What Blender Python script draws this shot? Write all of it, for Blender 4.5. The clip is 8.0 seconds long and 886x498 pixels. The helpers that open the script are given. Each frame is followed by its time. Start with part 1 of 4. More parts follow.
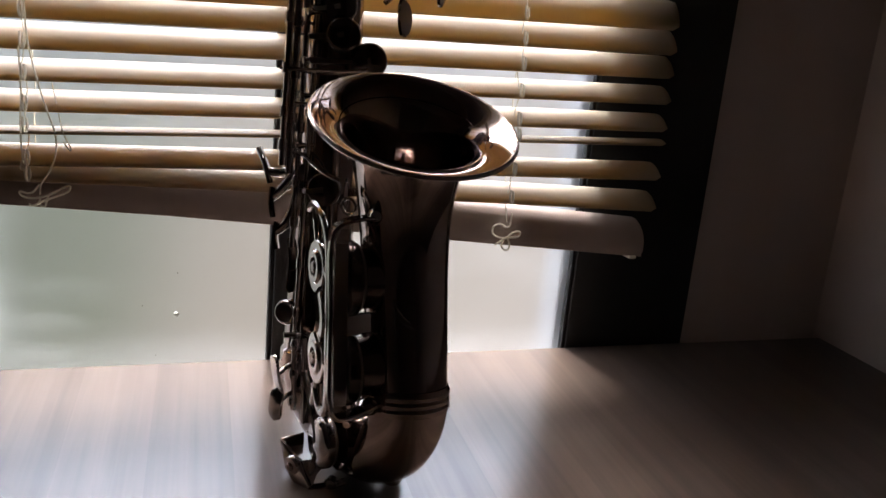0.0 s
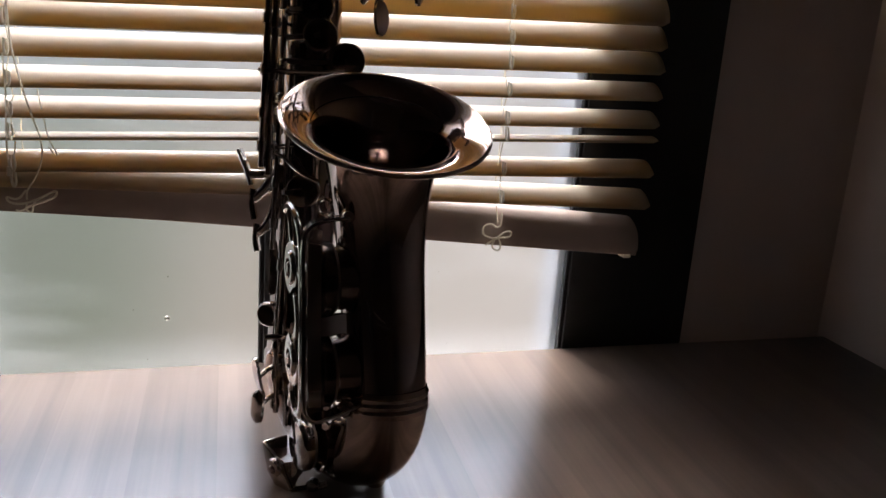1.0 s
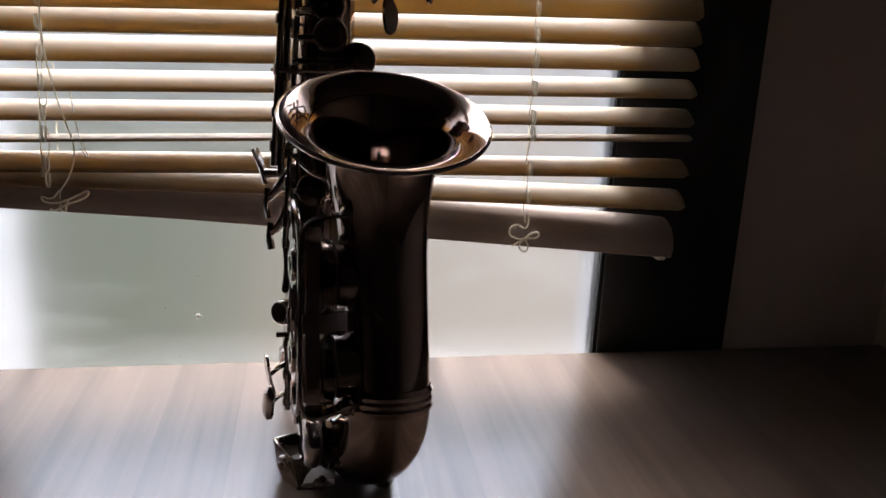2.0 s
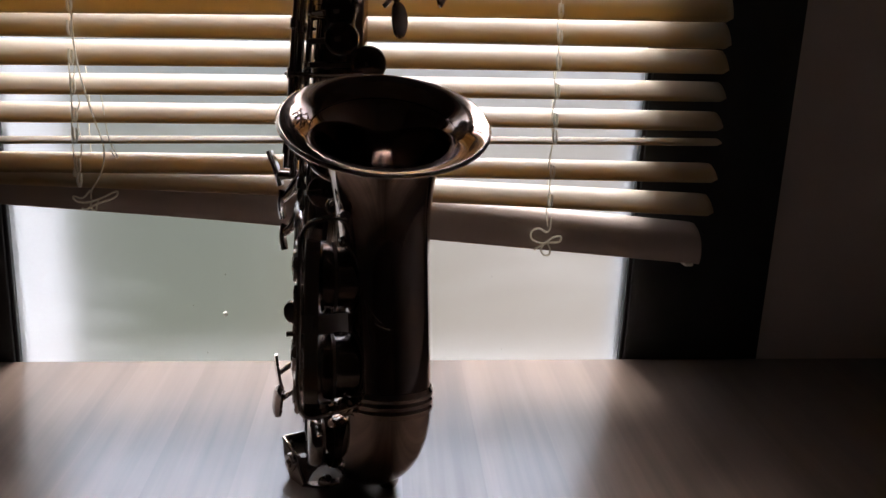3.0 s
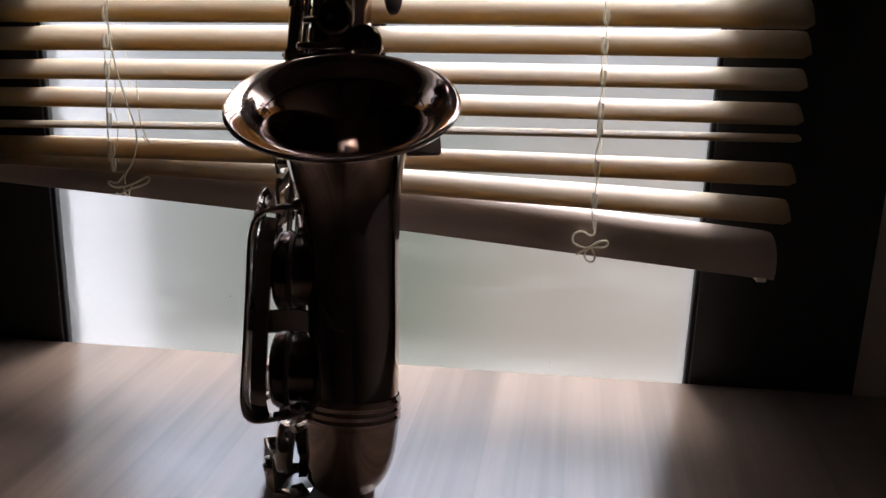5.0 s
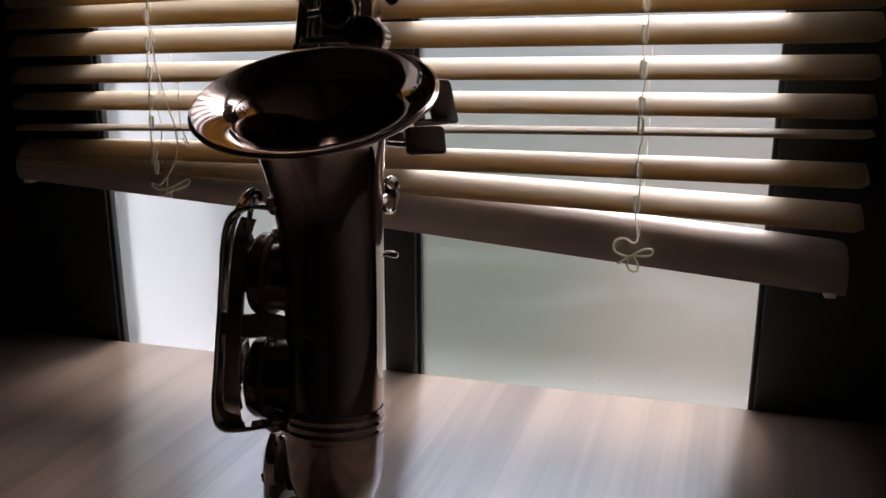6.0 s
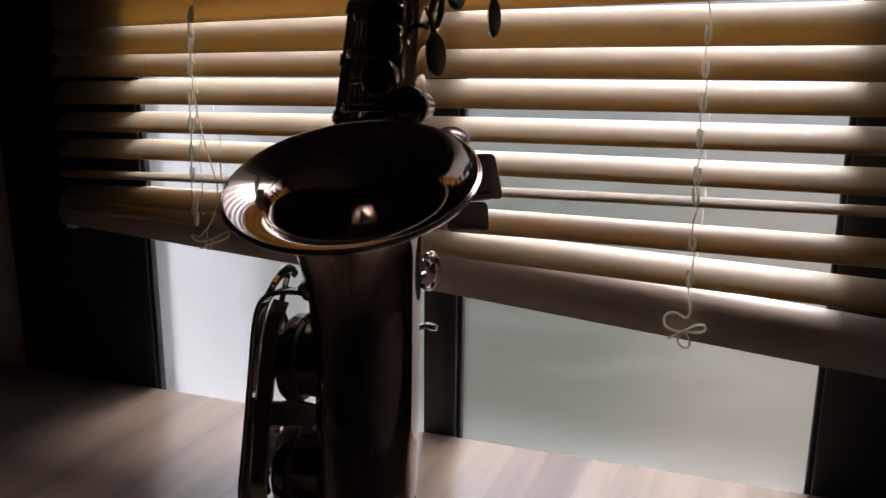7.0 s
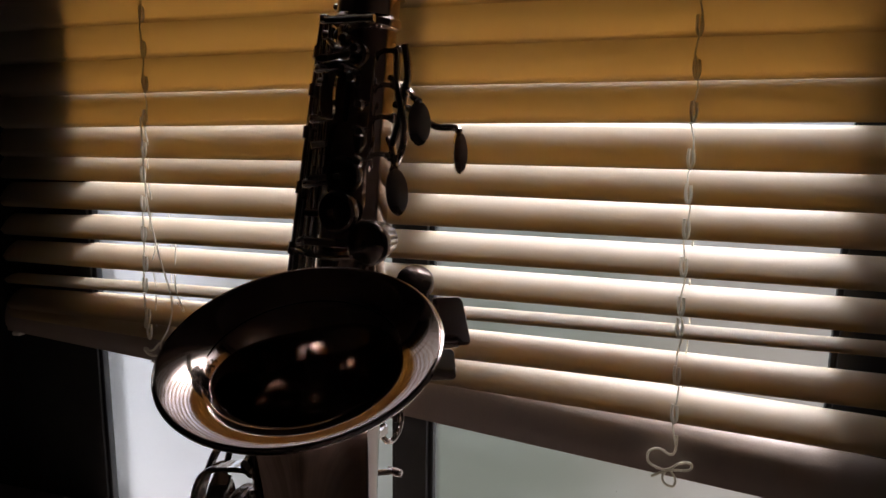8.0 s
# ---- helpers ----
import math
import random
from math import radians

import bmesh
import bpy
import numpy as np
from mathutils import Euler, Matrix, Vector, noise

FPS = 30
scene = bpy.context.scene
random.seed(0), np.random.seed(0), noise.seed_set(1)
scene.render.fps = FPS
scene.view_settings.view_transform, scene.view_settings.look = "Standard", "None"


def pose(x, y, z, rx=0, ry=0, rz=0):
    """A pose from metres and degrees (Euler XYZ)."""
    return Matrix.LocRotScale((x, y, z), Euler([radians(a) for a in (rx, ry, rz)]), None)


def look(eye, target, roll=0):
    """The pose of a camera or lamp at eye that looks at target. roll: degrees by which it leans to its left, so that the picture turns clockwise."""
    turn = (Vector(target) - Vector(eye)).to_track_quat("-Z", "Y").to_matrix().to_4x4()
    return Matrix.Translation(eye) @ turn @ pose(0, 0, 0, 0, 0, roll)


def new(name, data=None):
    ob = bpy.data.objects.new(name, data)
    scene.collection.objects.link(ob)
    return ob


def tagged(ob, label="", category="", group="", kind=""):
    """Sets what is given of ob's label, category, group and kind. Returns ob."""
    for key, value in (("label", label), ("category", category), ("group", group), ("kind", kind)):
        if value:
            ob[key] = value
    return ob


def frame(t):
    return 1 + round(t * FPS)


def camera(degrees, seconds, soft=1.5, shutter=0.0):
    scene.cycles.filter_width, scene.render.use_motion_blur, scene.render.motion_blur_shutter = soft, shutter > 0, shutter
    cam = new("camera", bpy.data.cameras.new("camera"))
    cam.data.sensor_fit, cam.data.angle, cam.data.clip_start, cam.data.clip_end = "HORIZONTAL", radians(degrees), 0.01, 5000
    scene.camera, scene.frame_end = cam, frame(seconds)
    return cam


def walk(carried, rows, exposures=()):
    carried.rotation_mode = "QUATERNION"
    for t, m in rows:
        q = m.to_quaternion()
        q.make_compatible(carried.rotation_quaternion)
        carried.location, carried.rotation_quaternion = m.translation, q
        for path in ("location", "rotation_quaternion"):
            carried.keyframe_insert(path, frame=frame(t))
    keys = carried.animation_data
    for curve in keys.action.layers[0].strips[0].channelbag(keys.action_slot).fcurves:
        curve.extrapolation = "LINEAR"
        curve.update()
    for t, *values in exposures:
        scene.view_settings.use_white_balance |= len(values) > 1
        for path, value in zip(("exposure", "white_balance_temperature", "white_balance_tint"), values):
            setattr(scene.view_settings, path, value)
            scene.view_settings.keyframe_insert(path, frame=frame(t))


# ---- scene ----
cam = camera(53.87, 8.0)
walk(cam, [
    (0, pose(0.0938, 0.0153, 0.3239, 74.51, -5.07, -17.74)),
    (0.5, pose(0.1025, 0.0119, 0.3199, 74.70, -4.77, -17.37)),
    (1, pose(0.1240, 0.0098, 0.3221, 74.69, -4.01, -16.41)),
    (1.5, pose(0.1500, 0.0066, 0.3180, 74.69, -3.06, -13.84)),
    (3, pose(0.2181, -0.0058, 0.3219, 74.69, -2.40, -6.38)),
    (3.5, pose(0.2419, -0.0031, 0.3177, 74.37, -1.15, -4.06)),
    (4, pose(0.2803, 0.0073, 0.3179, 74.07, -1.29, -0.48)),
    (5.5, pose(0.3915, 0.0749, 0.2990, 75.01, -0.91, 10.24)),
    (6, pose(0.4309, 0.1002, 0.2953, 75.09, 0.09, 15.53)),
    (6.5, pose(0.4258, 0.1122, 0.3113, 74.94, -0.42, 18.04)),
    (7, pose(0.4252, 0.1327, 0.3297, 75.69, -0.47, 18.90)),
    (7.5, pose(0.4279, 0.1421, 0.3442, 76.82, -0.55, 18.48)),
    (8.0, pose(0.4185, 0.1880, 0.3813, 77.86, -0.58, 17.91)),
], exposures=((0.0, 2.46, 6420, 15), (3.5, 2.25, 6420, 15), (5.5, 2.20, 6420, 15), (8.0, 1.92, 6420, 15)))

# ---- light ----
world = bpy.data.worlds.new("overcast_sky")
scene.world = world
world.use_nodes = True
wn = world.node_tree
sky = wn.nodes.new("ShaderNodeTexSky")
sky.sky_type, sky.sun_disc = "NISHITA", False
sky.sun_elevation, sky.sun_rotation = radians(54), radians(5)
sky.air_density, sky.dust_density = 1.0, 1.5
cloud = wn.nodes.new("ShaderNodeHueSaturation")
cloud.inputs["Saturation"].default_value = 0.65
wn.links.new(sky.outputs["Color"], cloud.inputs["Color"])
wn.links.new(cloud.outputs["Color"], wn.nodes["Background"].inputs["Color"])
wn.nodes["Background"].inputs["Strength"].default_value = 0.15
sun = new("sun", bpy.data.lights.new("sun", "SUN"))
sun.data.energy, sun.data.angle, sun.data.color = 1.2, radians(25), (1.0, 0.985, 0.97)
sun.matrix_world = look((0.48, 4.0, 4.7), (0.2, 0.8, 0.2))


# ---- materials ----
def material(name, colour, rough=0.5, metal=0.0, grain=0.0, scale=60.0, bump=0.0, bump_scale=200.0, rough_var=0.0, stretch=(1, 1, 1)):
    """A principled material with two scales of variation in colour, roughness and relief."""
    m = bpy.data.materials.new(name)
    m.use_nodes = True
    nt = m.node_tree
    p = nt.nodes["Principled BSDF"]
    p.inputs["Base Color"].default_value = (*colour, 1)
    p.inputs["Roughness"].default_value = rough
    p.inputs["Metallic"].default_value = metal
    co = nt.nodes.new("ShaderNodeTexCoord")
    mp = nt.nodes.new("ShaderNodeMapping")
    mp.inputs["Scale"].default_value = stretch
    nt.links.new(co.outputs["Object"], mp.inputs["Vector"])
    if grain or rough_var:
        big = nt.nodes.new("ShaderNodeTexNoise")
        big.inputs["Scale"].default_value, big.inputs["Detail"].default_value = scale, 8
        nt.links.new(mp.outputs["Vector"], big.inputs["Vector"])
        if grain:
            mix = nt.nodes.new("ShaderNodeMix")
            mix.data_type = "RGBA"
            mix.inputs["A"].default_value = (*[c * (1 - grain) for c in colour], 1)
            mix.inputs["B"].default_value = (*[min(1, c * (1 + grain)) for c in colour], 1)
            nt.links.new(big.outputs["Fac"], mix.inputs["Factor"])
            nt.links.new(mix.outputs["Result"], p.inputs["Base Color"])
        if rough_var:
            rng = nt.nodes.new("ShaderNodeMapRange")
            rng.inputs["To Min"].default_value, rng.inputs["To Max"].default_value = max(0.02, rough - rough_var), rough + rough_var
            nt.links.new(big.outputs["Fac"], rng.inputs["Value"])
            nt.links.new(rng.outputs["Result"], p.inputs["Roughness"])
    if bump:
        fine = nt.nodes.new("ShaderNodeTexNoise")
        fine.inputs["Scale"].default_value, fine.inputs["Detail"].default_value = bump_scale, 4
        nt.links.new(mp.outputs["Vector"], fine.inputs["Vector"])
        bp = nt.nodes.new("ShaderNodeBump")
        bp.inputs["Strength"].default_value, bp.inputs["Distance"].default_value = bump, 0.002
        nt.links.new(fine.outputs["Fac"], bp.inputs["Height"])
        nt.links.new(bp.outputs["Normal"], p.inputs["Normal"])
    return m


LACQUER = material("black_nickel_lacquer", (0.33, 0.262, 0.232), 0.065, 1.0, 0.15, 25, 0.0, 900, 0.025)
NICKEL = material("dark_nickel_keys", (0.54, 0.49, 0.455), 0.09, 1.0, 0.1, 80, 0.0, 900, 0.03)
# dark metal of the stack cups; on the bell keys it also stands for shade
DULL_SHADED = material("dull_shaded_key_cups", (0.14, 0.112, 0.10), 0.16, 1.0, 0.15, 90, 0.05, 700, 0.05)
STEEL = material("steel_rods", (0.45, 0.42, 0.40), 0.2, 1.0, 0.1, 80, 0, 900, 0.05)
PAD = material("brown_leather_pad", (0.10, 0.06, 0.04), 0.6, 0.0, 0.3, 120, 0.2, 500)
FRAME = material("black_painted_aluminium", (0.005, 0.005, 0.0055), 0.6, 0.0, 0.3, 40, 0.1, 600, 0.1)
WALL = material("off_white_wall_paint", (0.63, 0.54, 0.495), 0.8, 0.0, 0.06, 6, 0.15, 300)
REVEAL = material("white_exterior_render", (0.50, 0.495, 0.485), 0.85, 0.0, 0.06, 9, 0.3, 200)
RAIL = material("ivory_rail_plastic", (0.44, 0.365, 0.32), 0.4, 0.0, 0.06, 30, 0.05, 500)
GROUND = material("pale_paving", (0.32, 0.30, 0.26), 0.9, 0.0, 0.25, 3)
FLOOR = material("dark_floor", (0.12, 0.09, 0.07), 0.5, 0.0, 0.3, 5)


def slat_material():
    m = bpy.data.materials.new("ivory_slat_plastic")
    m.use_nodes = True
    nt = m.node_tree
    p = nt.nodes["Principled BSDF"]
    p.inputs["Base Color"].default_value = (0.60, 0.54, 0.435, 1)
    p.inputs["Roughness"].default_value = 0.5
    tr = nt.nodes.new("ShaderNodeBsdfTranslucent")
    tr.inputs["Color"].default_value = (0.63, 0.43, 0.18, 1)
    mix = nt.nodes.new("ShaderNodeMixShader")
    mix.inputs["Fac"].default_value = 0.42
    nt.links.new(p.outputs["BSDF"], mix.inputs[1])
    nt.links.new(tr.outputs["BSDF"], mix.inputs[2])
    nt.links.new(mix.outputs["Shader"], nt.nodes["Material Output"].inputs["Surface"])
    return m


SLAT = slat_material()


def cord_material():
    """Twisted ivory cotton that lets daylight through."""
    m = material("ivory_cotton_cord", (0.85, 0.81, 0.70), 0.7, 0.0, 0.15, 400, 0.4, 1500)
    nt = m.node_tree
    tr = nt.nodes.new("ShaderNodeBsdfTranslucent")
    tr.inputs["Color"].default_value = (0.90, 0.87, 0.78, 1)
    mix = nt.nodes.new("ShaderNodeMixShader")
    mix.inputs["Fac"].default_value = 0.55
    nt.links.new(nt.nodes["Principled BSDF"].outputs["BSDF"], mix.inputs[1])
    nt.links.new(tr.outputs["BSDF"], mix.inputs[2])
    nt.links.new(mix.outputs["Shader"], nt.nodes["Material Output"].inputs["Surface"])
    return m


CORD = cord_material()


def speck_material():
    """Dried drops that scatter the daylight behind them."""
    m = bpy.data.materials.new("pale_dried_drops")
    m.use_nodes = True
    nt = m.node_tree
    tr = nt.nodes.new("ShaderNodeBsdfTranslucent")
    tr.inputs["Color"].default_value = (0.60, 0.59, 0.56, 1)
    nt.links.new(tr.outputs["BSDF"], nt.nodes["Material Output"].inputs["Surface"])
    return m


SPECK = speck_material()


def wood_material():
    """Grey-brown oak laminate: staves of slightly different tone, long streaks along the grain, pores and a satin coat."""
    m = bpy.data.materials.new("oak_laminate")
    m.use_nodes = True
    nt = m.node_tree
    p = nt.nodes["Principled BSDF"]
    co = nt.nodes.new("ShaderNodeTexCoord")

    def mapped(scale):
        rot = nt.nodes.new("ShaderNodeMapping")
        rot.inputs["Rotation"].default_value = (0, 0, radians(GRAIN))
        nt.links.new(co.outputs["Object"], rot.inputs["Vector"])
        mp = nt.nodes.new("ShaderNodeMapping")
        mp.inputs["Scale"].default_value = scale
        nt.links.new(rot.outputs["Vector"], mp.inputs["Vector"])
        return mp.outputs["Vector"]

    def noise_of(vec, scale, detail, distortion=0.0):
        n = nt.nodes.new("ShaderNodeTexNoise")
        n.inputs["Scale"].default_value, n.inputs["Detail"].default_value, n.inputs["Distortion"].default_value = scale, detail, distortion
        nt.links.new(vec, n.inputs["Vector"])
        return n.outputs["Fac"]

    def math_node(op, a, b):
        n = nt.nodes.new("ShaderNodeMath")
        n.operation = op
        for k, v in enumerate((a, b)):
            if isinstance(v, float):
                n.inputs[k].default_value = v
            else:
                nt.links.new(v, n.inputs[k])
        return n.outputs["Value"]

    streak = noise_of(mapped((34, 1.0, 34)), 1.2, 6, 0.35)
    fine = noise_of(mapped((170, 3.0, 170)), 1.0, 5, 0.2)
    pore = noise_of(mapped((420, 14, 420)), 1.0, 3)
    swirl = nt.nodes.new("ShaderNodeTexWave")
    swirl.wave_type, swirl.rings_direction = "RINGS", "Z"
    swirl.inputs["Scale"].default_value, swirl.inputs["Distortion"].default_value, swirl.inputs["Detail"].default_value, swirl.inputs["Detail Scale"].default_value = 2.2, 5.0, 3.0, 1.2
    nt.links.new(mapped((7, 0.9, 7)), swirl.inputs["Vector"])
    sep = nt.nodes.new("ShaderNodeSeparateXYZ")
    nt.links.new(mapped((17.0, 1.0, 1.0)), sep.inputs["Vector"])
    stave = nt.nodes.new("ShaderNodeTexWhiteNoise")
    stave.noise_dimensions = "1D"
    nt.links.new(math_node("FLOOR", sep.outputs["X"], 0.0), stave.inputs["W"])
    tone = math_node("ADD", math_node("MULTIPLY", streak, 0.62), math_node("MULTIPLY", fine, 0.22))
    tone = math_node("ADD", tone, math_node("MULTIPLY", swirl.outputs["Fac"], 0.02))
    tone = math_node("ADD", tone, math_node("MULTIPLY", stave.outputs["Value"], 0.17))
    ramp = nt.nodes.new("ShaderNodeValToRGB")
    e = ramp.color_ramp.elements
    e[0].position, e[0].color = 0.36, (0.080, 0.052, 0.039, 1)
    e[1].position, e[1].color = 0.72, (0.232, 0.168, 0.131, 1)
    nt.links.new(tone, ramp.inputs["Fac"])
    mul = nt.nodes.new("ShaderNodeMix")
    mul.data_type, mul.blend_type = "RGBA", "MULTIPLY"
    mul.inputs["Factor"].default_value = 0.15
    nt.links.new(ramp.outputs["Color"], mul.inputs["A"])
    nt.links.new(pore, mul.inputs["B"])
    nt.links.new(mul.outputs["Result"], p.inputs["Base Color"])
    rng = nt.nodes.new("ShaderNodeMapRange")
    rng.inputs["To Min"].default_value, rng.inputs["To Max"].default_value = 0.27, 0.29
    nt.links.new(fine, rng.inputs["Value"])
    nt.links.new(rng.outputs["Result"], p.inputs["Roughness"])
    p.inputs["Coat Weight"].default_value, p.inputs["Coat Roughness"].default_value = 0.4, 0.20
    return m


GRAIN = 3.0
WOOD = wood_material()


def glass_material():
    """Window glass misted by condensation: rough in patches, with a dusty film."""
    m = bpy.data.materials.new("misted_window_glass")
    m.use_nodes = True
    nt = m.node_tree
    p = nt.nodes["Principled BSDF"]
    p.inputs["Base Color"].default_value = (0.97, 0.985, 0.975, 1)
    p.inputs["Transmission Weight"].default_value = 1.0
    p.inputs["IOR"].default_value = 1.4
    co = nt.nodes.new("ShaderNodeTexCoord")
    n1 = nt.nodes.new("ShaderNodeTexNoise")
    n1.inputs["Scale"].default_value, n1.inputs["Detail"].default_value = 7, 6
    nt.links.new(co.outputs["Object"], n1.inputs["Vector"])
    rng = nt.nodes.new("ShaderNodeMapRange")
    rng.inputs["To Min"].default_value, rng.inputs["To Max"].default_value = 0.27, 0.37
    nt.links.new(n1.outputs["Fac"], rng.inputs["Value"])
    nt.links.new(rng.outputs["Result"], p.inputs["Roughness"])
    film = nt.nodes.new("ShaderNodeBsdfTranslucent")
    film.inputs["Color"].default_value = (0.8, 0.82, 0.8, 1)
    n2 = nt.nodes.new("ShaderNodeTexNoise")
    n2.inputs["Scale"].default_value, n2.inputs["Detail"].default_value = 900, 2
    nt.links.new(co.outputs["Object"], n2.inputs["Vector"])
    r2 = nt.nodes.new("ShaderNodeMapRange")
    r2.inputs["From Min"].default_value, r2.inputs["From Max"].default_value = 0.35, 0.8
    r2.inputs["To Min"].default_value, r2.inputs["To Max"].default_value = 0.0, 0.03
    nt.links.new(n2.outputs["Fac"], r2.inputs["Value"])
    mp = nt.nodes.new("ShaderNodeMapping")
    mp.inputs["Rotation"].default_value, mp.inputs["Scale"].default_value = (0, radians(50), 0), (3, 1, 12)
    nt.links.new(co.outputs["Object"], mp.inputs["Vector"])
    n3 = nt.nodes.new("ShaderNodeTexNoise")
    n3.inputs["Scale"].default_value, n3.inputs["Detail"].default_value, n3.inputs["Distortion"].default_value = 1.5, 5, 0.4
    nt.links.new(mp.outputs["Vector"], n3.inputs["Vector"])
    r3 = nt.nodes.new("ShaderNodeMapRange")
    r3.inputs["From Min"].default_value, r3.inputs["From Max"].default_value = 0.52, 0.75
    r3.inputs["To Min"].default_value, r3.inputs["To Max"].default_value = 0.0, 0.035
    nt.links.new(n3.outputs["Fac"], r3.inputs["Value"])
    add = nt.nodes.new("ShaderNodeMath")
    nt.links.new(r2.outputs["Result"], add.inputs[0])
    nt.links.new(r3.outputs["Result"], add.inputs[1])
    # condensation gathered along the bottom and the outer edge of the panes
    sep = nt.nodes.new("ShaderNodeSeparateXYZ")
    nt.links.new(co.outputs["Object"], sep.inputs["Vector"])
    low = nt.nodes.new("ShaderNodeMapRange")
    low.interpolation_type = "SMOOTHSTEP"
    low.inputs["From Min"].default_value, low.inputs["From Max"].default_value = -0.01, 0.035
    low.inputs["To Min"].default_value, low.inputs["To Max"].default_value = 0.45, 0.0
    nt.links.new(sep.outputs["Z"], low.inputs["Value"])
    side = nt.nodes.new("ShaderNodeMapRange")
    side.interpolation_type = "SMOOTHSTEP"
    side.inputs["From Min"].default_value, side.inputs["From Max"].default_value = -0.066, -0.001
    side.inputs["To Min"].default_value, side.inputs["To Max"].default_value = 0.6, 0.0
    nt.links.new(sep.outputs["X"], side.inputs["Value"])
    edge = nt.nodes.new("ShaderNodeMath")
    edge.operation = "MAXIMUM"
    nt.links.new(low.outputs["Result"], edge.inputs[0])
    nt.links.new(side.outputs["Result"], edge.inputs[1])
    drops = nt.nodes.new("ShaderNodeTexNoise")
    drops.inputs["Scale"].default_value, drops.inputs["Detail"].default_value = 350, 4
    nt.links.new(co.outputs["Object"], drops.inputs["Vector"])
    r4 = nt.nodes.new("ShaderNodeMapRange")
    r4.inputs["From Min"].default_value, r4.inputs["From Max"].default_value = 0.42, 0.62
    r4.inputs["To Min"].default_value, r4.inputs["To Max"].default_value = 0.02, 0.16
    nt.links.new(drops.outputs["Fac"], r4.inputs["Value"])
    mist = nt.nodes.new("ShaderNodeMath")
    mist.operation = "MULTIPLY_ADD"
    nt.links.new(edge.outputs["Value"], mist.inputs[0])
    nt.links.new(r4.outputs["Result"], mist.inputs[1])
    nt.links.new(add.outputs["Value"], mist.inputs[2])
    a = nt.nodes.new("ShaderNodeMixShader")
    nt.links.new(mist.outputs["Value"], a.inputs["Fac"])
    nt.links.new(p.outputs["BSDF"], a.inputs[1])
    nt.links.new(film.outputs["BSDF"], a.inputs[2])
    nt.links.new(a.outputs["Shader"], nt.nodes["Material Output"].inputs["Surface"])
    return m


GLASS = glass_material()


def backdrop_material():
    """The blurred distance outside, its daylight put into a glowing colour: dull green foliage fading to pale beige
    paving and a pale sky.
    """
    m = bpy.data.materials.new("glowing_distant_garden")
    m.use_nodes = True
    nt = m.node_tree
    nt.nodes.remove(nt.nodes["Principled BSDF"])
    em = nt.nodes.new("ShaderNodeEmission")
    co = nt.nodes.new("ShaderNodeTexCoord")
    sep = nt.nodes.new("ShaderNodeSeparateXYZ")
    nt.links.new(co.outputs["Object"], sep.inputs["Vector"])
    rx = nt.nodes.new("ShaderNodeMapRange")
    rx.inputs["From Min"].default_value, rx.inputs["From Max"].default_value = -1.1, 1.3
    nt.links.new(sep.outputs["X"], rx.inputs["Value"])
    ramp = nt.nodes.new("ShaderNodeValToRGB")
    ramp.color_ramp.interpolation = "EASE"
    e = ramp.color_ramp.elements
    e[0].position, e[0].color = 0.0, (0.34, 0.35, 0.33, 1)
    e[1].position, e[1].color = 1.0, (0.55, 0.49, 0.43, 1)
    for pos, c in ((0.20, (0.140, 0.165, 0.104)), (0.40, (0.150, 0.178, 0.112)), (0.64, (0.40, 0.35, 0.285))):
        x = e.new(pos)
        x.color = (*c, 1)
    n = nt.nodes.new("ShaderNodeTexNoise")
    n.inputs["Scale"].default_value, n.inputs["Detail"].default_value = 1.6, 1
    nt.links.new(co.outputs["Object"], n.inputs["Vector"])
    add = nt.nodes.new("ShaderNodeMath")
    add.operation = "MULTIPLY_ADD"
    add.inputs[1].default_value, add.inputs[2].default_value = 0.25, -0.125
    nt.links.new(n.outputs["Fac"], add.inputs[0])
    s = nt.nodes.new("ShaderNodeMath")
    nt.links.new(rx.outputs["Result"], s.inputs[0])
    nt.links.new(add.outputs["Value"], s.inputs[1])
    nt.links.new(s.outputs["Value"], ramp.inputs["Fac"])
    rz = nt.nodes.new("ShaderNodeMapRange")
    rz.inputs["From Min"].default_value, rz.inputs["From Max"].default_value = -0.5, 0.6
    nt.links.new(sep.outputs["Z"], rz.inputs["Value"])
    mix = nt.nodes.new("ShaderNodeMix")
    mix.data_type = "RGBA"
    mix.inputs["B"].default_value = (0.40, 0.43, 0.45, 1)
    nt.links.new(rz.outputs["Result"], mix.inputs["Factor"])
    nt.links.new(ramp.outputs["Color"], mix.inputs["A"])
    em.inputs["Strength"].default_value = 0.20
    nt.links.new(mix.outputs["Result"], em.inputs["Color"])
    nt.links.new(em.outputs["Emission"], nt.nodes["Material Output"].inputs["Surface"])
    return m


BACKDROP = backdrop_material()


# ---- mesh helpers ----
def mesh_object(name, bm, mat, smooth=True):
    me = bpy.data.meshes.new(name)
    bm.normal_update()
    bm.to_mesh(me)
    bm.free()
    me.materials.append(mat)
    if smooth:
        for p in me.polygons:
            p.use_smooth = True
        me.set_sharp_from_angle(angle=radians(35))
    return new(name, me)


def part(name, bm, mat, parent, label="", smooth=True):
    """One bmesh as one mesh object under a thing or a part."""
    ob = mesh_object(name, bm, mat, smooth)
    if parent is not None:
        ob.parent = parent
    return tagged(ob, label) if label else ob


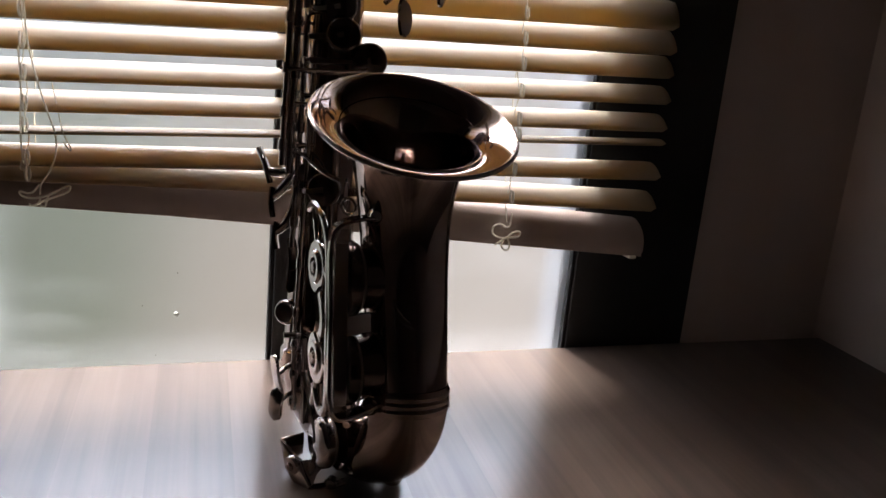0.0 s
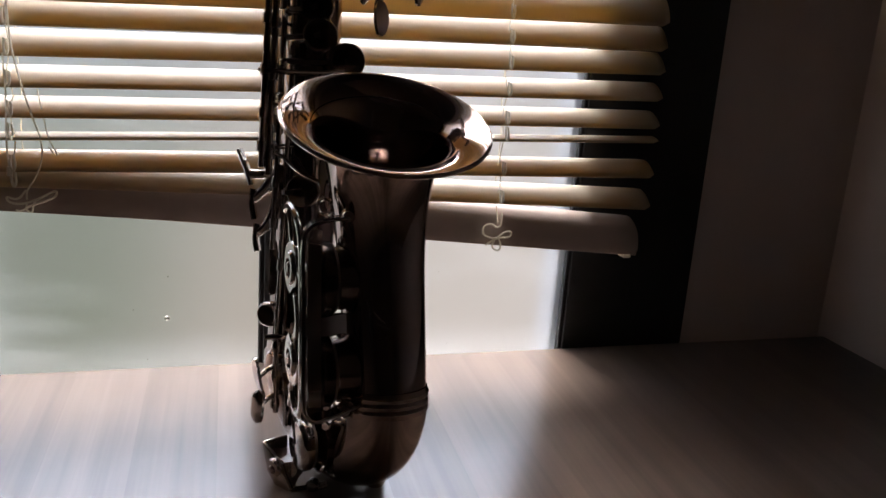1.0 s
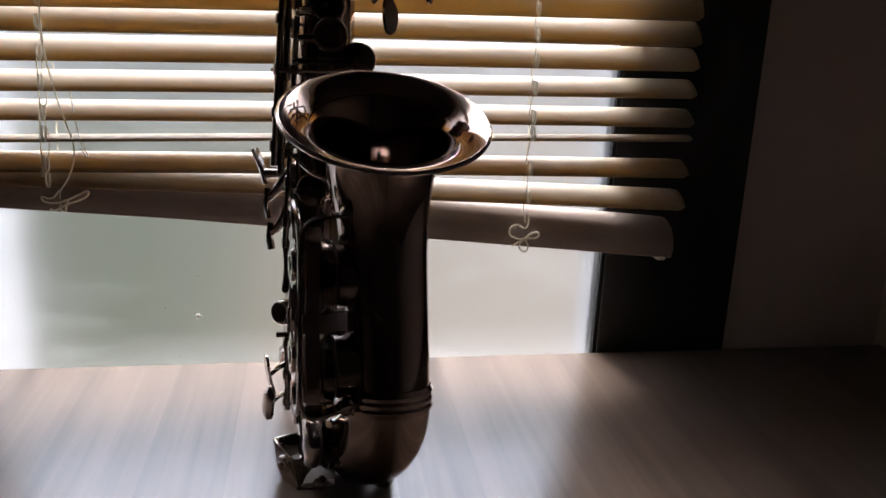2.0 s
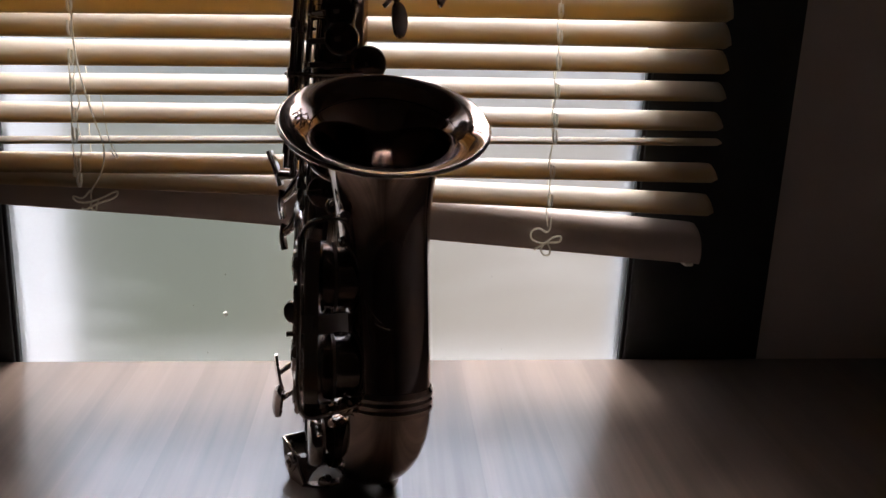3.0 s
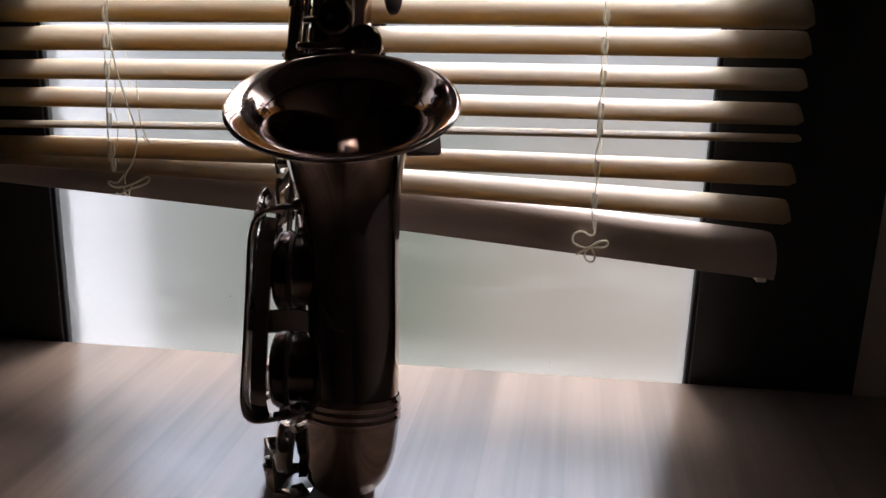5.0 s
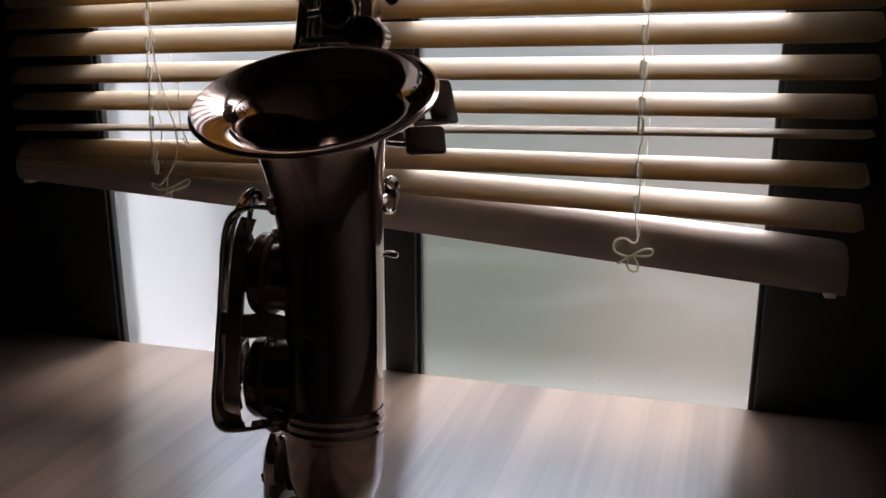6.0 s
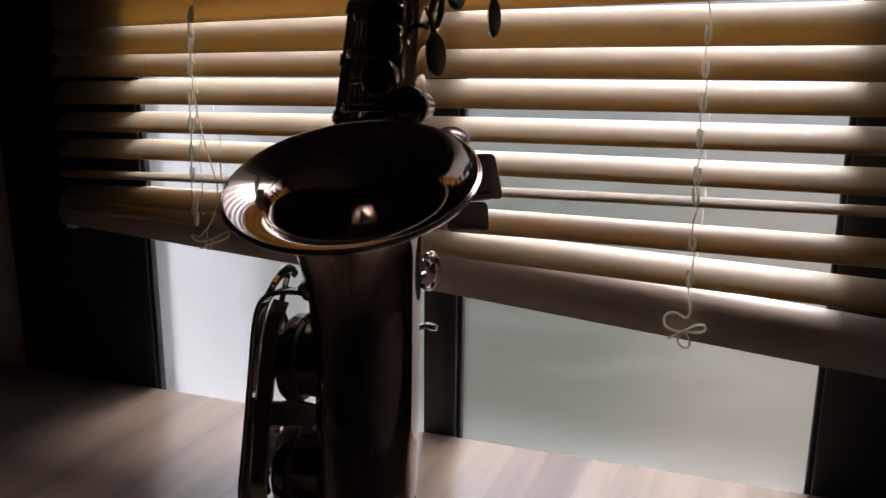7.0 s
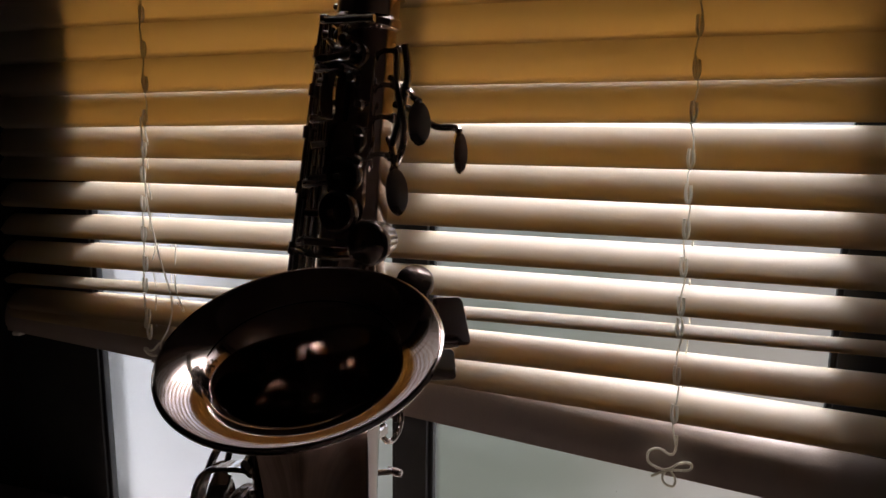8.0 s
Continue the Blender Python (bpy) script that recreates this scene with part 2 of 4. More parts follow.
def box(x0, x1, y0, y1, z0, z1, bevel=0.0, bm=None):
    bm = bm or bmesh.new()
    r = bmesh.ops.create_cube(bm, size=1.0)
    for v in r["verts"]:
        v.co = Vector((x0 + (v.co.x + 0.5) * (x1 - x0), y0 + (v.co.y + 0.5) * (y1 - y0), z0 + (v.co.z + 0.5) * (z1 - z0)))
    if bevel:
        edges = list({e for v in r["verts"] for e in v.link_edges})
        bmesh.ops.bevel(bm, geom=edges, offset=bevel, segments=2, affect="EDGES", profile=0.5)
    return bm


def basis(direction, up=(0, 0, 1)):
    d = Vector(direction).normalized()
    u = Vector(up)
    if abs(d.dot(u)) > 0.98:
        u = Vector((0, 1, 0))
    a = u.cross(d).normalized()
    return a, d.cross(a), d


def sweep(rings, sides=24, bm=None, cap=(True, True), flat=1.0):
    """A tube through rings of (centre, direction, radius). flat squeezes it along the second axis."""
    bm = bm or bmesh.new()
    loops, last = [], None
    for c, d, r in rings:
        d = Vector(d).normalized()
        if last is None:
            a, b, d = basis(d)
        else:
            a = (last - d * last.dot(d)).normalized()
            b = d.cross(a)
        last = a
        c = Vector(c)
        loops.append([bm.verts.new(c + a * (r * math.cos(k * math.tau / sides)) + b * (flat * r * math.sin(k * math.tau / sides))) for k in range(sides)])
    for p, q in zip(loops, loops[1:]):
        for k in range(sides):
            bm.faces.new((p[k], p[(k + 1) % sides], q[(k + 1) % sides], q[k]))
    if cap[0]:
        bm.faces.new(list(reversed(loops[0])))
    if cap[1]:
        bm.faces.new(loops[-1])
    return bm


def pipe(points, r, sides=10, bm=None, smooth=0, flat=1.0):
    """A round bar along points; smooth rounds of corner cutting."""
    pts = [Vector(p) for p in points]
    for _ in range(smooth):
        out = [pts[0]]
        for a, b in zip(pts, pts[1:]):
            out += [a * 0.75 + b * 0.25, a * 0.25 + b * 0.75]
        pts = out + [pts[-1]]
    rings = []
    for k, p in enumerate(pts):
        d = pts[min(k + 1, len(pts) - 1)] - pts[max(k - 1, 0)]
        rr = r[0] + (r[1] - r[0]) * k / (len(pts) - 1) if isinstance(r, tuple) else r
        rings.append((p, d, rr))
    return sweep(rings, sides, bm, flat=flat)


def lathe(profile, centre, axis, sides=32, bm=None, closed=False):
    """A turned body: profile of (radius, height) round an axis."""
    bm = bm or bmesh.new()
    a, b, d = basis(axis)
    c = Vector(centre)
    loops = []
    for r, h in profile:
        if r < 1e-6:
            loops.append([bm.verts.new(c + d * h)])
        else:
            loops.append([bm.verts.new(c + d * h + a * (r * math.cos(k * math.tau / sides)) + b * (r * math.sin(k * math.tau / sides))) for k in range(sides)])
    for p, q in zip(loops, loops[1:]):
        for k in range(sides):
            k2 = (k + 1) % sides
            if len(p) == 1 and len(q) == 1:
                continue
            if len(p) == 1:
                bm.faces.new((p[0], q[k2], q[k]))
            elif len(q) == 1:
                bm.faces.new((p[k], p[k2], q[0]))
            else:
                bm.faces.new((p[k], p[k2], q[k2], q[k]))
    return bm


# ---- structure ----
GY = 0.776      # glass plane
FY = 0.766      # front of the window frame
WY = 0.772      # face of the window wall
GL, GR = -0.0725, 0.4965
FL, FR = -0.226, 0.634
# unseen top of the window, its height set by how much sky it admits
TOP = 0.80
table = part("tabletop", box(-0.95, 0.83, -0.12, 0.7645, -0.03, 0.0, 0.0015), WOOD, None)
desk = new("window_desk")
table.parent = desk
tagged(desk, "wide pale oak laminate desk top below the window", "desk")
for x in (-0.9, 0.76):
    for y in (-0.08, 0.68):
        part("leg", box(x, x + 0.05, y, y + 0.05, -0.75, -0.03, 0.003), FRAME, desk)


def structure(name, bm, mat, smooth=False):
    return tagged(mesh_object(name, bm, mat, smooth), kind="structure")


structure("floor", box(-2.1, 0.9, -2.3, 0.9, -0.8, -0.75), FLOOR)
structure("ceiling", box(-2.1, 0.9, -2.3, 0.9, 1.75, 1.8), WALL)
structure("wall_east", box(0.815, 0.9, -2.3, 0.9, -0.75, 1.75), WALL)
structure("wall_west", box(-2.1, -2.0, -2.3, 0.9, -0.75, 1.75), WALL)
structure("wall_south", box(-2.1, 0.9, -2.4, -2.3, -0.75, 1.75), WALL)
wn_bm = box(FR, 0.815, WY, 0.867, -0.75, 1.75)
box(-2.0, FL, WY, 0.964, -0.75, 1.75, 0, wn_bm)
box(FL, FR, WY - 0.01, 0.80, -0.75, -0.031, 0, wn_bm)
box(FL, FR, WY, 0.867, TOP, 1.75, 0, wn_bm)
structure("wall_north", wn_bm, WALL)
# bright outer reveals, and an unseen head added to hold back the sky
rv = box(FL, GL - 0.008, 0.80, 0.965, -0.75, TOP)
box(GR + 0.008, FR, 0.80, 0.850, -0.75, TOP, 0, rv)
box(FL, FR, 0.801, 0.866, TOP - 0.03, TOP - 0.001, 0, rv)
structure("outer_reveal", rv, REVEAL)
ML, MR = 0.1970, 0.2222
window = tagged(new("window_1"), "black metal window frame with two misted panes", "window", kind="structure")
for x0, x1 in ((FL, GL), (GR, FR)):
    part("window_frame", box(x0, x1, FY, 0.80, -0.03, TOP, 0.0015), FRAME, window)
part("mullion", box(ML, MR, FY - 0.002, 0.795, -0.03, TOP, 0.0015), FRAME, window)
part("window_frame", box(GL, GR, FY, 0.80, TOP - 0.05, TOP, 0.0015), FRAME, window)
for x0, x1 in ((GL, ML), (MR, GR)):
    ob = part("pane", box(x0 - 0.004, x1 + 0.004, GY, GY + 0.004, -0.03, TOP - 0.045), GLASS, window, smooth=False)
    ob.visible_shadow = False
for x0, s in ((GL, 1), (ML, -1), (MR, 1), (GR, -1)):
    part("gasket", box(min(x0, x0 + s * 0.004), max(x0, x0 + s * 0.004), GY - 0.008, GY - 0.0005, -0.03, TOP - 0.05, 0.001), FRAME, window)
for k in range(7):
    x, z = (0.1135, 0.0415) if k == 0 else (random.uniform(GL + 0.02, GR - 0.02), random.choice((0.003, 0.006, 0.012, 0.02, 0.05, 0.08)))
    r = 0.0024 if k == 0 else random.uniform(0.0003, 0.0006)
    if ML - 0.003 < x < MR + 0.003:
        continue
    bm = bmesh.new()
    for q in range(5 if k == 0 else 2):
        o = bmesh.ops.create_icosphere(bm, subdivisions=2, radius=r * (1 if q == 0 else random.uniform(0.3, 0.6)))["verts"]
        sh = Vector((random.uniform(-1, 1) * r, 0, random.uniform(-1.2, 1.2) * r)) if q else Vector()
        for v in o:
            v.co = Vector((v.co.x + x, GY - 0.0003 + v.co.y * 0.15, v.co.z * 1.2 + z)) + sh
    part("dirt_speck", bm, SPECK, window)
structure("ground", box(-60, 60, 0.9, 120, -3.2, -3.0), GROUND)
# self-lit sheet that stands in for the daylit view
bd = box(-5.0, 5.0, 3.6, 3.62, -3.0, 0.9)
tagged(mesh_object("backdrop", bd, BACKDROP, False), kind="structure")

# ---- blind ----
BL, BR = -0.143, 0.552      # ends of the slats
BY = 0.740


def by(x):
    """The blind hangs slightly askew: nearer the room at its far end."""
    return 0.7506 - 0.0329 * x


blind = tagged(new("venetian_blind"), "crooked ivory plastic venetian blind half closed before the window", "blind")
# the blind leans a little outwards
LEAN = Matrix.Translation((0.25, 0.765, 0)) @ pose(0, 0, 0, -1.0, -0.4, 0) @ Matrix.Translation((-0.25, -0.765, 0))
blind.matrix_world = LEAN
SLW = 0.0310


def slat(zl, zr, tilt, name="slat"):
    """A cambered slat with rounded ends; zl and zr are the heights of its middle at the two ends, tilt the lift of its outer edge."""
    bm = bmesh.new()
    n, m = 7, 40
    c, s = math.cos(radians(tilt)), math.sin(radians(tilt))
    grid = []
    for k in range(m + 1):
        u = k / m
        u = (0.5 - 0.5 * math.cos(u * math.pi)) * 0.7 + u * 0.3
        x = BL + (BR - BL) * u
        edge = min(x - BL, BR - x)
        half = SLW / 2
        if edge < 0.007:
            half *= 0.80 + 0.20 * math.sqrt(max(0.0, 1 - (1 - edge / 0.007) ** 2))
        row = []
        for j in range(n + 1):
            w = (2 * j / n - 1) * half
            camber = 0.0040 * (1 - (w / (SLW / 2)) ** 2)
            zz = zl + (zr - zl) * u + 0.0014 * math.sin(u * math.pi)
            row.append(bm.verts.new((x, by(x) + w * c - camber * s, zz + w * s + camber * c)))
        grid.append(row)
    for a, b in zip(grid, grid[1:]):
        for j in range(n):
            bm.faces.new((a[j], b[j], b[j + 1], a[j + 1]))
    ob = part(name, bm, SLAT, blind)
    sol = ob.modifiers.new("thickness", "SOLIDIFY")
    sol.thickness = 0.0009
    return ob


# heights of the middle at x = -0.10 and 0.49, and the lift of the outer edge in degrees
SLATS = [(0.3190, 0.3315, 60), (0.2991, 0.3079, 46.7), (0.2752, 0.2854, 39.4), (0.2499, 0.2598, 29.3), (0.2269, 0.2343, 26.9), (0.2021, 0.2142, -1.0), (0.1856, 0.1886, 25.1), (0.1778, 0.1613, 29.8)]
# the closed slats above them, the lowest first
for k in range(16):
    SLATS.insert(0, (0.3430 + 0.0256 * k, 0.3620 + 0.0254 * k, 74 if k == 0 else 84 if k < 5 else 60))


def ends(a, b):
    k = (b - a) / 0.59
    return a + k * (BL + 0.10), b + k * (BR - 0.49)


def height_at(a, b, x):
    return a + (b - a) * (x + 0.10) / 0.59 + 0.0014 * math.sin((x - BL) / (BR - BL) * math.pi)


for a, b, tilt in SLATS:
    slat(*ends(a, b), tilt)
# bottom rail: a hollow bar with a rounded upper face and a lip along its lower edge
RAIL_L, RAIL_R = -0.150, 0.546
bm = bmesh.new()
prof = [(0.0095, 0.0182), (0.0052, 0.0168), (0.0005, 0.0138), (-0.0038, 0.0092), (-0.0070, 0.0035), (-0.0088, -0.0030), (-0.0094, -0.0085), (-0.0090, -0.0128), (-0.0074, -0.0132), (-0.0074, -0.0172), (-0.0050, -0.0180), (0.0060, -0.0180), (0.0085, -0.0150), (0.0095, 0.0150)]


def rail_z(x):
    return 0.1302 - 0.080 * (x - 0.45) if x > 0.11 else 0.1574 - 0.062 * (x - 0.11)


loops = []
steps = [RAIL_L, RAIL_L + 0.002, RAIL_L + 0.006, RAIL_L + 0.012] + [RAIL_L + 0.012 + (RAIL_R - RAIL_L - 0.024) * k / 24 for k in range(1, 24)] + [RAIL_R - 0.012, RAIL_R - 0.006, RAIL_R - 0.002, RAIL_R]
for x in steps:
    e = min(x - RAIL_L, RAIL_R - x)
    sc = 0.80 + 0.20 * math.sqrt(max(0.0, 1 - (1 - min(1, e / 0.010)) ** 2))
    loops.append([bm.verts.new((x, by(x) + 0.001 + p, rail_z(x) + (q * sc if q > 0 else q))) for p, q in prof])
for p, q in zip(loops, loops[1:]):
    for k in range(len(prof)):
        bm.faces.new((p[k], q[k], q[(k + 1) % len(prof)], p[(k + 1) % len(prof)]))
bm.faces.new(loops[0])
bm.faces.new(list(reversed(loops[-1])))
bmesh.ops.recalc_face_normals(bm, faces=bm.faces)
rail = part("bottom_rail", bm, RAIL, blind, "brown-grey bottom rail hanging lower on one side")
for x in (RAIL_L + 0.006, RAIL_R - 0.014):
    part("rail_plug", box(x, x + 0.008, by(x) - 0.0085, by(x) + 0.006, rail_z(x) - 0.0205, rail_z(x) - 0.0170, 0.0012), CORD, rail)


# cords of the blind: ladder strings, lift cords and their knots


for cx in (0.004, 0.402):
    foot = rail_z(cx) + 0.004
    CY = by(cx) - 0.006
    pts = [(cx + 0.0016 * math.sin(k * 1.7), CY + 0.001 * math.sin(k * 2.3), 0.76 - (0.76 - foot) * k / 60) for k in range(61)]
    part("ladder_cord", pipe(pts, 0.00055, 6), CORD, blind)
    pts = [(cx + 0.004 + 0.001 * math.sin(k * 1.3), by(cx) + 0.011, 0.76 - (0.76 - foot) * k / 40) for k in range(41)]
    part("ladder_cord", pipe(pts, 0.00055, 6), CORD, blind)
    for a, b, tilt in SLATS:
        zc = height_at(a, b, cx)
        cyn = by(cx) - SLW / 2 * math.cos(radians(tilt)) - 0.001
        lo = zc - SLW / 2 * math.sin(radians(tilt))
        bm = pipe([(cx - 0.0012, cyn - 0.0012, lo + 0.013), (cx - 0.0018, cyn - 0.0018, lo + 0.006), (cx, cyn - 0.002, lo - 0.0005), (cx + 0.0018, cyn - 0.0018, lo + 0.005), (cx + 0.001, cyn - 0.0008, lo + 0.012)], 0.0011, 7, smooth=2)
        part("cord_loop", bm, CORD, blind)
K, KR = 0.7355, 0.7235
part("lift_cord", pipe([(0.006, K, 0.34), (0.0065, K, 0.2955), (0.0078, K, 0.2723), (0.0126, K, 0.2488), (0.0187, K, 0.2248), (0.0248, K, 0.2064), (0.0252, K, 0.1916), (0.0202, K, 0.1765), (0.0122, K, 0.1655), (0.012, K + 0.001, 0.158)], 0.0007, 6, smooth=2), CORD, blind)
part("lift_cord", pipe([(0.0185, K + 0.02, 0.2592), (0.0236, K + 0.01, 0.2374), (0.0284, K, 0.2149), (0.0305, K, 0.2046), (0.0361, K, 0.1942), (0.0345, K, 0.1925), (0.030, K, 0.200)], 0.0006, 6, smooth=2), CORD, blind)
part("lift_cord", pipe([(0.001, K + 0.003, 0.27), (0.002, K + 0.001, 0.235), (0.0, K, 0.21), (0.001, K, 0.183)], 0.0007, 6, smooth=2), CORD, blind)
part("cord_end", lathe([(0, 0.004), (0.0016, 0.003), (0.0024, -0.002), (0.0018, -0.004), (0, -0.0042)], (0.001, K, 0.181), (0, 0, 1), 10), CORD, blind)
part("cord_knot", pipe([(0.012, K, 0.166), (0.006, K - 0.002, 0.158), (-0.003, K, 0.1613), (-0.001, K, 0.156), (0.0082, K - 0.003, 0.1551), (0.0199, K - 0.002, 0.1584), (0.0337, K, 0.1664), (0.034, K, 0.162), (0.0291, K, 0.1582), (0.015, K - 0.003, 0.154), (0.008, K - 0.001, 0.149), (0.004, K, 0.1501)], 0.0009, 8, smooth=2), CORD, blind)
part("cord_knot", pipe([(0.018, K, 0.157), (0.0165, K - 0.002, 0.1525), (0.0156, K, 0.1477), (0.011, K, 0.150), (0.0125, K - 0.002, 0.156)], 0.0008, 8, smooth=2), CORD, blind)
part("cord_knot", pipe([(0.3988, KR, 0.1484), (0.3987, KR, 0.1369), (0.3950, KR, 0.1345), (0.3889, KR, 0.1392), (0.3815, KR, 0.1364), (0.3812, KR - 0.001, 0.129), (0.387, KR - 0.002, 0.1262), (0.394, KR - 0.003, 0.1252), (0.402, KR, 0.131), (0.4095, KR, 0.1315), (0.4085, KR, 0.1255), (0.3957, KR - 0.003, 0.1265), (0.388, KR - 0.001, 0.1215), (0.3848, KR, 0.1188)], 0.0009, 8, smooth=2), CORD, blind).location.x = 0.0055
part("cord_knot", pipe([(0.396, KR - 0.002, 0.1255), (0.400, KR, 0.119), (0.3989, KR, 0.1133), (0.3935, KR, 0.114), (0.3907, KR, 0.1186), (0.394, KR - 0.002, 0.126)], 0.0008, 8, smooth=2), CORD, blind).location.x = 0.0055
part("head_rail", box(BL - 0.005, BR + 0.005, BY - 0.016, BY + 0.014, 0.755, 0.785, 0.002), RAIL, blind)

# ---- saxophone ----
sax = tagged(new("alto_saxophone"), "black nickel alto saxophone standing upright on the desk without its neck", "saxophone")
sax.matrix_world = LEAN @ pose(0.00696, -0.01082, -0.01302, 1.091, 1.011, 1.105) @ Matrix.Scale(1.02528, 4)
EL, AZ = radians(69.5), radians(-90.3)
RIM, RN = Vector((0.2387, 0.5156, 0.2528)), Vector((math.cos(AZ) * math.cos(EL), math.sin(AZ) * math.cos(EL), math.sin(EL)))
BAND = Vector((0.2476, 0.5085, 0.0760))
BODY0, BODY1 = Vector((0.2085, 0.607, 0.066)), Vector((0.2170, 0.652, 0.404))
AXIS = (BODY1 - BODY0).normalized()


def bez(a, b, c, d, t):
    return a * (1 - t) ** 3 + b * 3 * t * (1 - t) ** 2 + c * 3 * t * t * (1 - t) + d * t ** 3


# the lip: (radius, rise) steps as it opens from the throat to just past the flat
LIP = []
lip_r, lip_h = 0.0443, 0.0
for k in range(1, 31):
    lip_r += 0.0178 / 30
    lip_h += 0.0178 / 30 / math.tan(radians(49 + 29 * (k / 30) ** 0.6))
    LIP.append((lip_r, lip_h))
THROAT = RIM - RN * lip_h
P1, P2 = BAND + Vector((-0.001, 0.011, 0.06)), THROAT - RN * 0.047


def bell_axis(t):
    return bez(BAND, P1, P2, THROAT, t), (bez(BAND, P1, P2, THROAT, min(1, t + 0.01)) - bez(BAND, P1, P2, THROAT, max(0, t - 0.01))).normalized()


def bell_radius(t):
    s = (1 - t) * 0.174
    return 0.0258 + 0.0155 * math.exp(-s / 0.038) + 0.0030 * math.exp(-s / 0.004)


def body(z, ahead=0.0, side=0.0):
    """A place at height z, ahead of the body tube's axis (towards the bell) and to its side."""
    p = BODY0.lerp(BODY1, (z - BODY0.z) / (BODY1.z - BODY0.z))
    return p + Vector((side, -ahead, 0))


def torus(centre, axis, r, w, name, mat, parent, sides=40, flat=1.0):
    bm = bmesh.new()
    a, b, d = basis(axis)
    c = Vector(centre)
    loops = []
    for k in range(sides):
        o = a * math.cos(k * math.tau / sides) + b * (flat * math.sin(k * math.tau / sides))
        n = o.normalized()
        loops.append([bm.verts.new(c + o * r + n * (w * math.cos(v * math.tau / 8)) + d * (w * math.sin(v * math.tau / 8))) for v in range(8)])
    for k in range(sides):
        p, q = loops[k], loops[(k + 1) % sides]
        for v in range(8):
            bm.faces.new((p[v], q[v], q[(v + 1) % 8], p[(v + 1) % 8]))
    return part(name, bm, mat, parent)


rings = []
for k in range(111):
    t = 1 - (1 - k / 110) ** 2.0
    p, d = bell_axis(t)
    rings.append((p, d, bell_radius(t)))
for r, h in LIP:
    rings.append((THROAT + RN * h, RN, r))
bell = part("bell", sweep(rings, 96, cap=(False, False)), LACQUER, sax, "dark polished bell with a flared rim")
sol = bell.modifiers.new("thickness", "SOLIDIFY")
sol.thickness, sol.offset = 0.001, -1
torus(RIM - RN * 0.0007, RN, lip_r + 0.0002, 0.0011, "rolled_rim", NICKEL, bell, 96)

# bow between bell and body
E1, E2 = BAND + Vector((0.0005, 0.000, -0.070)), BODY0 + Vector((0.0, -0.002, -0.070))
E1.z, E2.z = 0.0050, 0.0233
rings = []
for k in range(49):
    t = k / 48
    d = bez(BAND, E1, E2, BODY0, min(1, t + 0.01)) - bez(BAND, E1, E2, BODY0, max(0, t - 0.01))
    rings.append((bez(BAND, E1, E2, BODY0, t), d, 0.0268 - 0.0028 * t))
low = min(p.z - r * math.hypot(d.normalized().x, d.normalized().y) for p, d, r in rings)
bow = part("bow", sweep(rings, 64), LACQUER, sax, "brown-black polished curved bow")
part("bow_button", lathe([(0, -0.004), (0.006, -0.0035), (0.0075, 0), (0.0075, 0.006)], (0.2505, 0.532, 0.0072), (0, 0, 1), 20), NICKEL, bow)
# ferrule with three ridges
d0 = bell_axis(0.03)[1]
prof = [(0.0266, -0.008)]
for h in (-0.0046, 0.0, 0.0046):
    prof += [(0.0272, h - 0.0020), (0.0279, h - 0.0008), (0.0279, h + 0.0008), (0.0272, h + 0.0020)]
prof += [(0.0266, 0.008)]
ferrule = part("ferrule", lathe(prof, BAND + d0 * 0.003, d0, 64), LACQUER, sax, "ridged ring between bell and bow")
tube = part("body_tube", sweep([(BODY0, AXIS, 0.0240), (BODY0.lerp(BODY1, 0.3), AXIS, 0.0210), (BODY0.lerp(BODY1, 0.63), AXIS, 0.0192), (BODY1, AXIS, 0.0162)], 48), LACQUER, sax, "straight tapered body tube")
part("lower_ring", lathe([(0.0235, -0.008), (0.0256, -0.006), (0.0256, 0.006), (0.0235, 0.008)], BODY0, AXIS, 48), LACQUER, tube)
part("neck_receiver", lathe([(0.0160, -0.014), (0.0188, -0.012), (0.0188, -0.008), (0.0172, -0.006), (0.0172, 0.003), (0.0196, 0.004), (0.0196, 0.009), (0.0140, 0.009), (0.0140, -0.005), (0.0, -0.005)], BODY1, AXIS, 40), LACQUER, tube)
part("receiver_screw", pipe([BODY1 + Vector((-0.012, 0.010, 0.0)), BODY1 + Vector((-0.026, 0.014, 0.0))], 0.0022, 10), NICKEL, tube)


def cup(centre, normal, r, name="key_cup", mat=None, h=0.0045, parent=None):
    """A domed key cup with its leather pad below."""
    mat = mat or NICKEL
    prof = [(0, h), (r * 0.80, h * 0.92), (r * 0.93, h * 0.7), (r, h * 0.3), (r, -h * 0.55), (r * 0.97, -h * 0.6)]
    c = part(name, lathe(prof, centre, normal, 36), mat, parent or sax)
    n = Vector(normal).normalized()
    part("pad", lathe([(r * 0.96, 0.0), (r * 0.93, -0.0022), (r * 0.6, -0.0026), (0, -0.0026)], Vector(centre) - n * h * 0.55, normal, 28), PAD, c)
    return c


def chimney(centre, normal, r, depth, parent, mat=None):
    part("tone_hole", lathe([(r, -depth), (r, -0.001), (r * 1.03, 0), (r * 0.96, 0), (r * 0.94, -depth)], centre, normal, 36), mat or LACQUER, parent)


def post(base, tip, parent=None, r=0.0016):
    base, tip = Vector(base), Vector(tip)
    d = (tip - base).normalized()
    n = (tip - base).length
    return part("post", lathe([(r * 2.2, 0), (r * 2.1, 0.001), (r * 0.9, 0.0022), (r * 0.85, n * 0.6), (r * 1.5, n - 0.0022), (r * 1.8, n), (r * 1.3, n + 0.0018), (0, n + 0.0024)], base, d, 14), NICKEL, parent or tube)


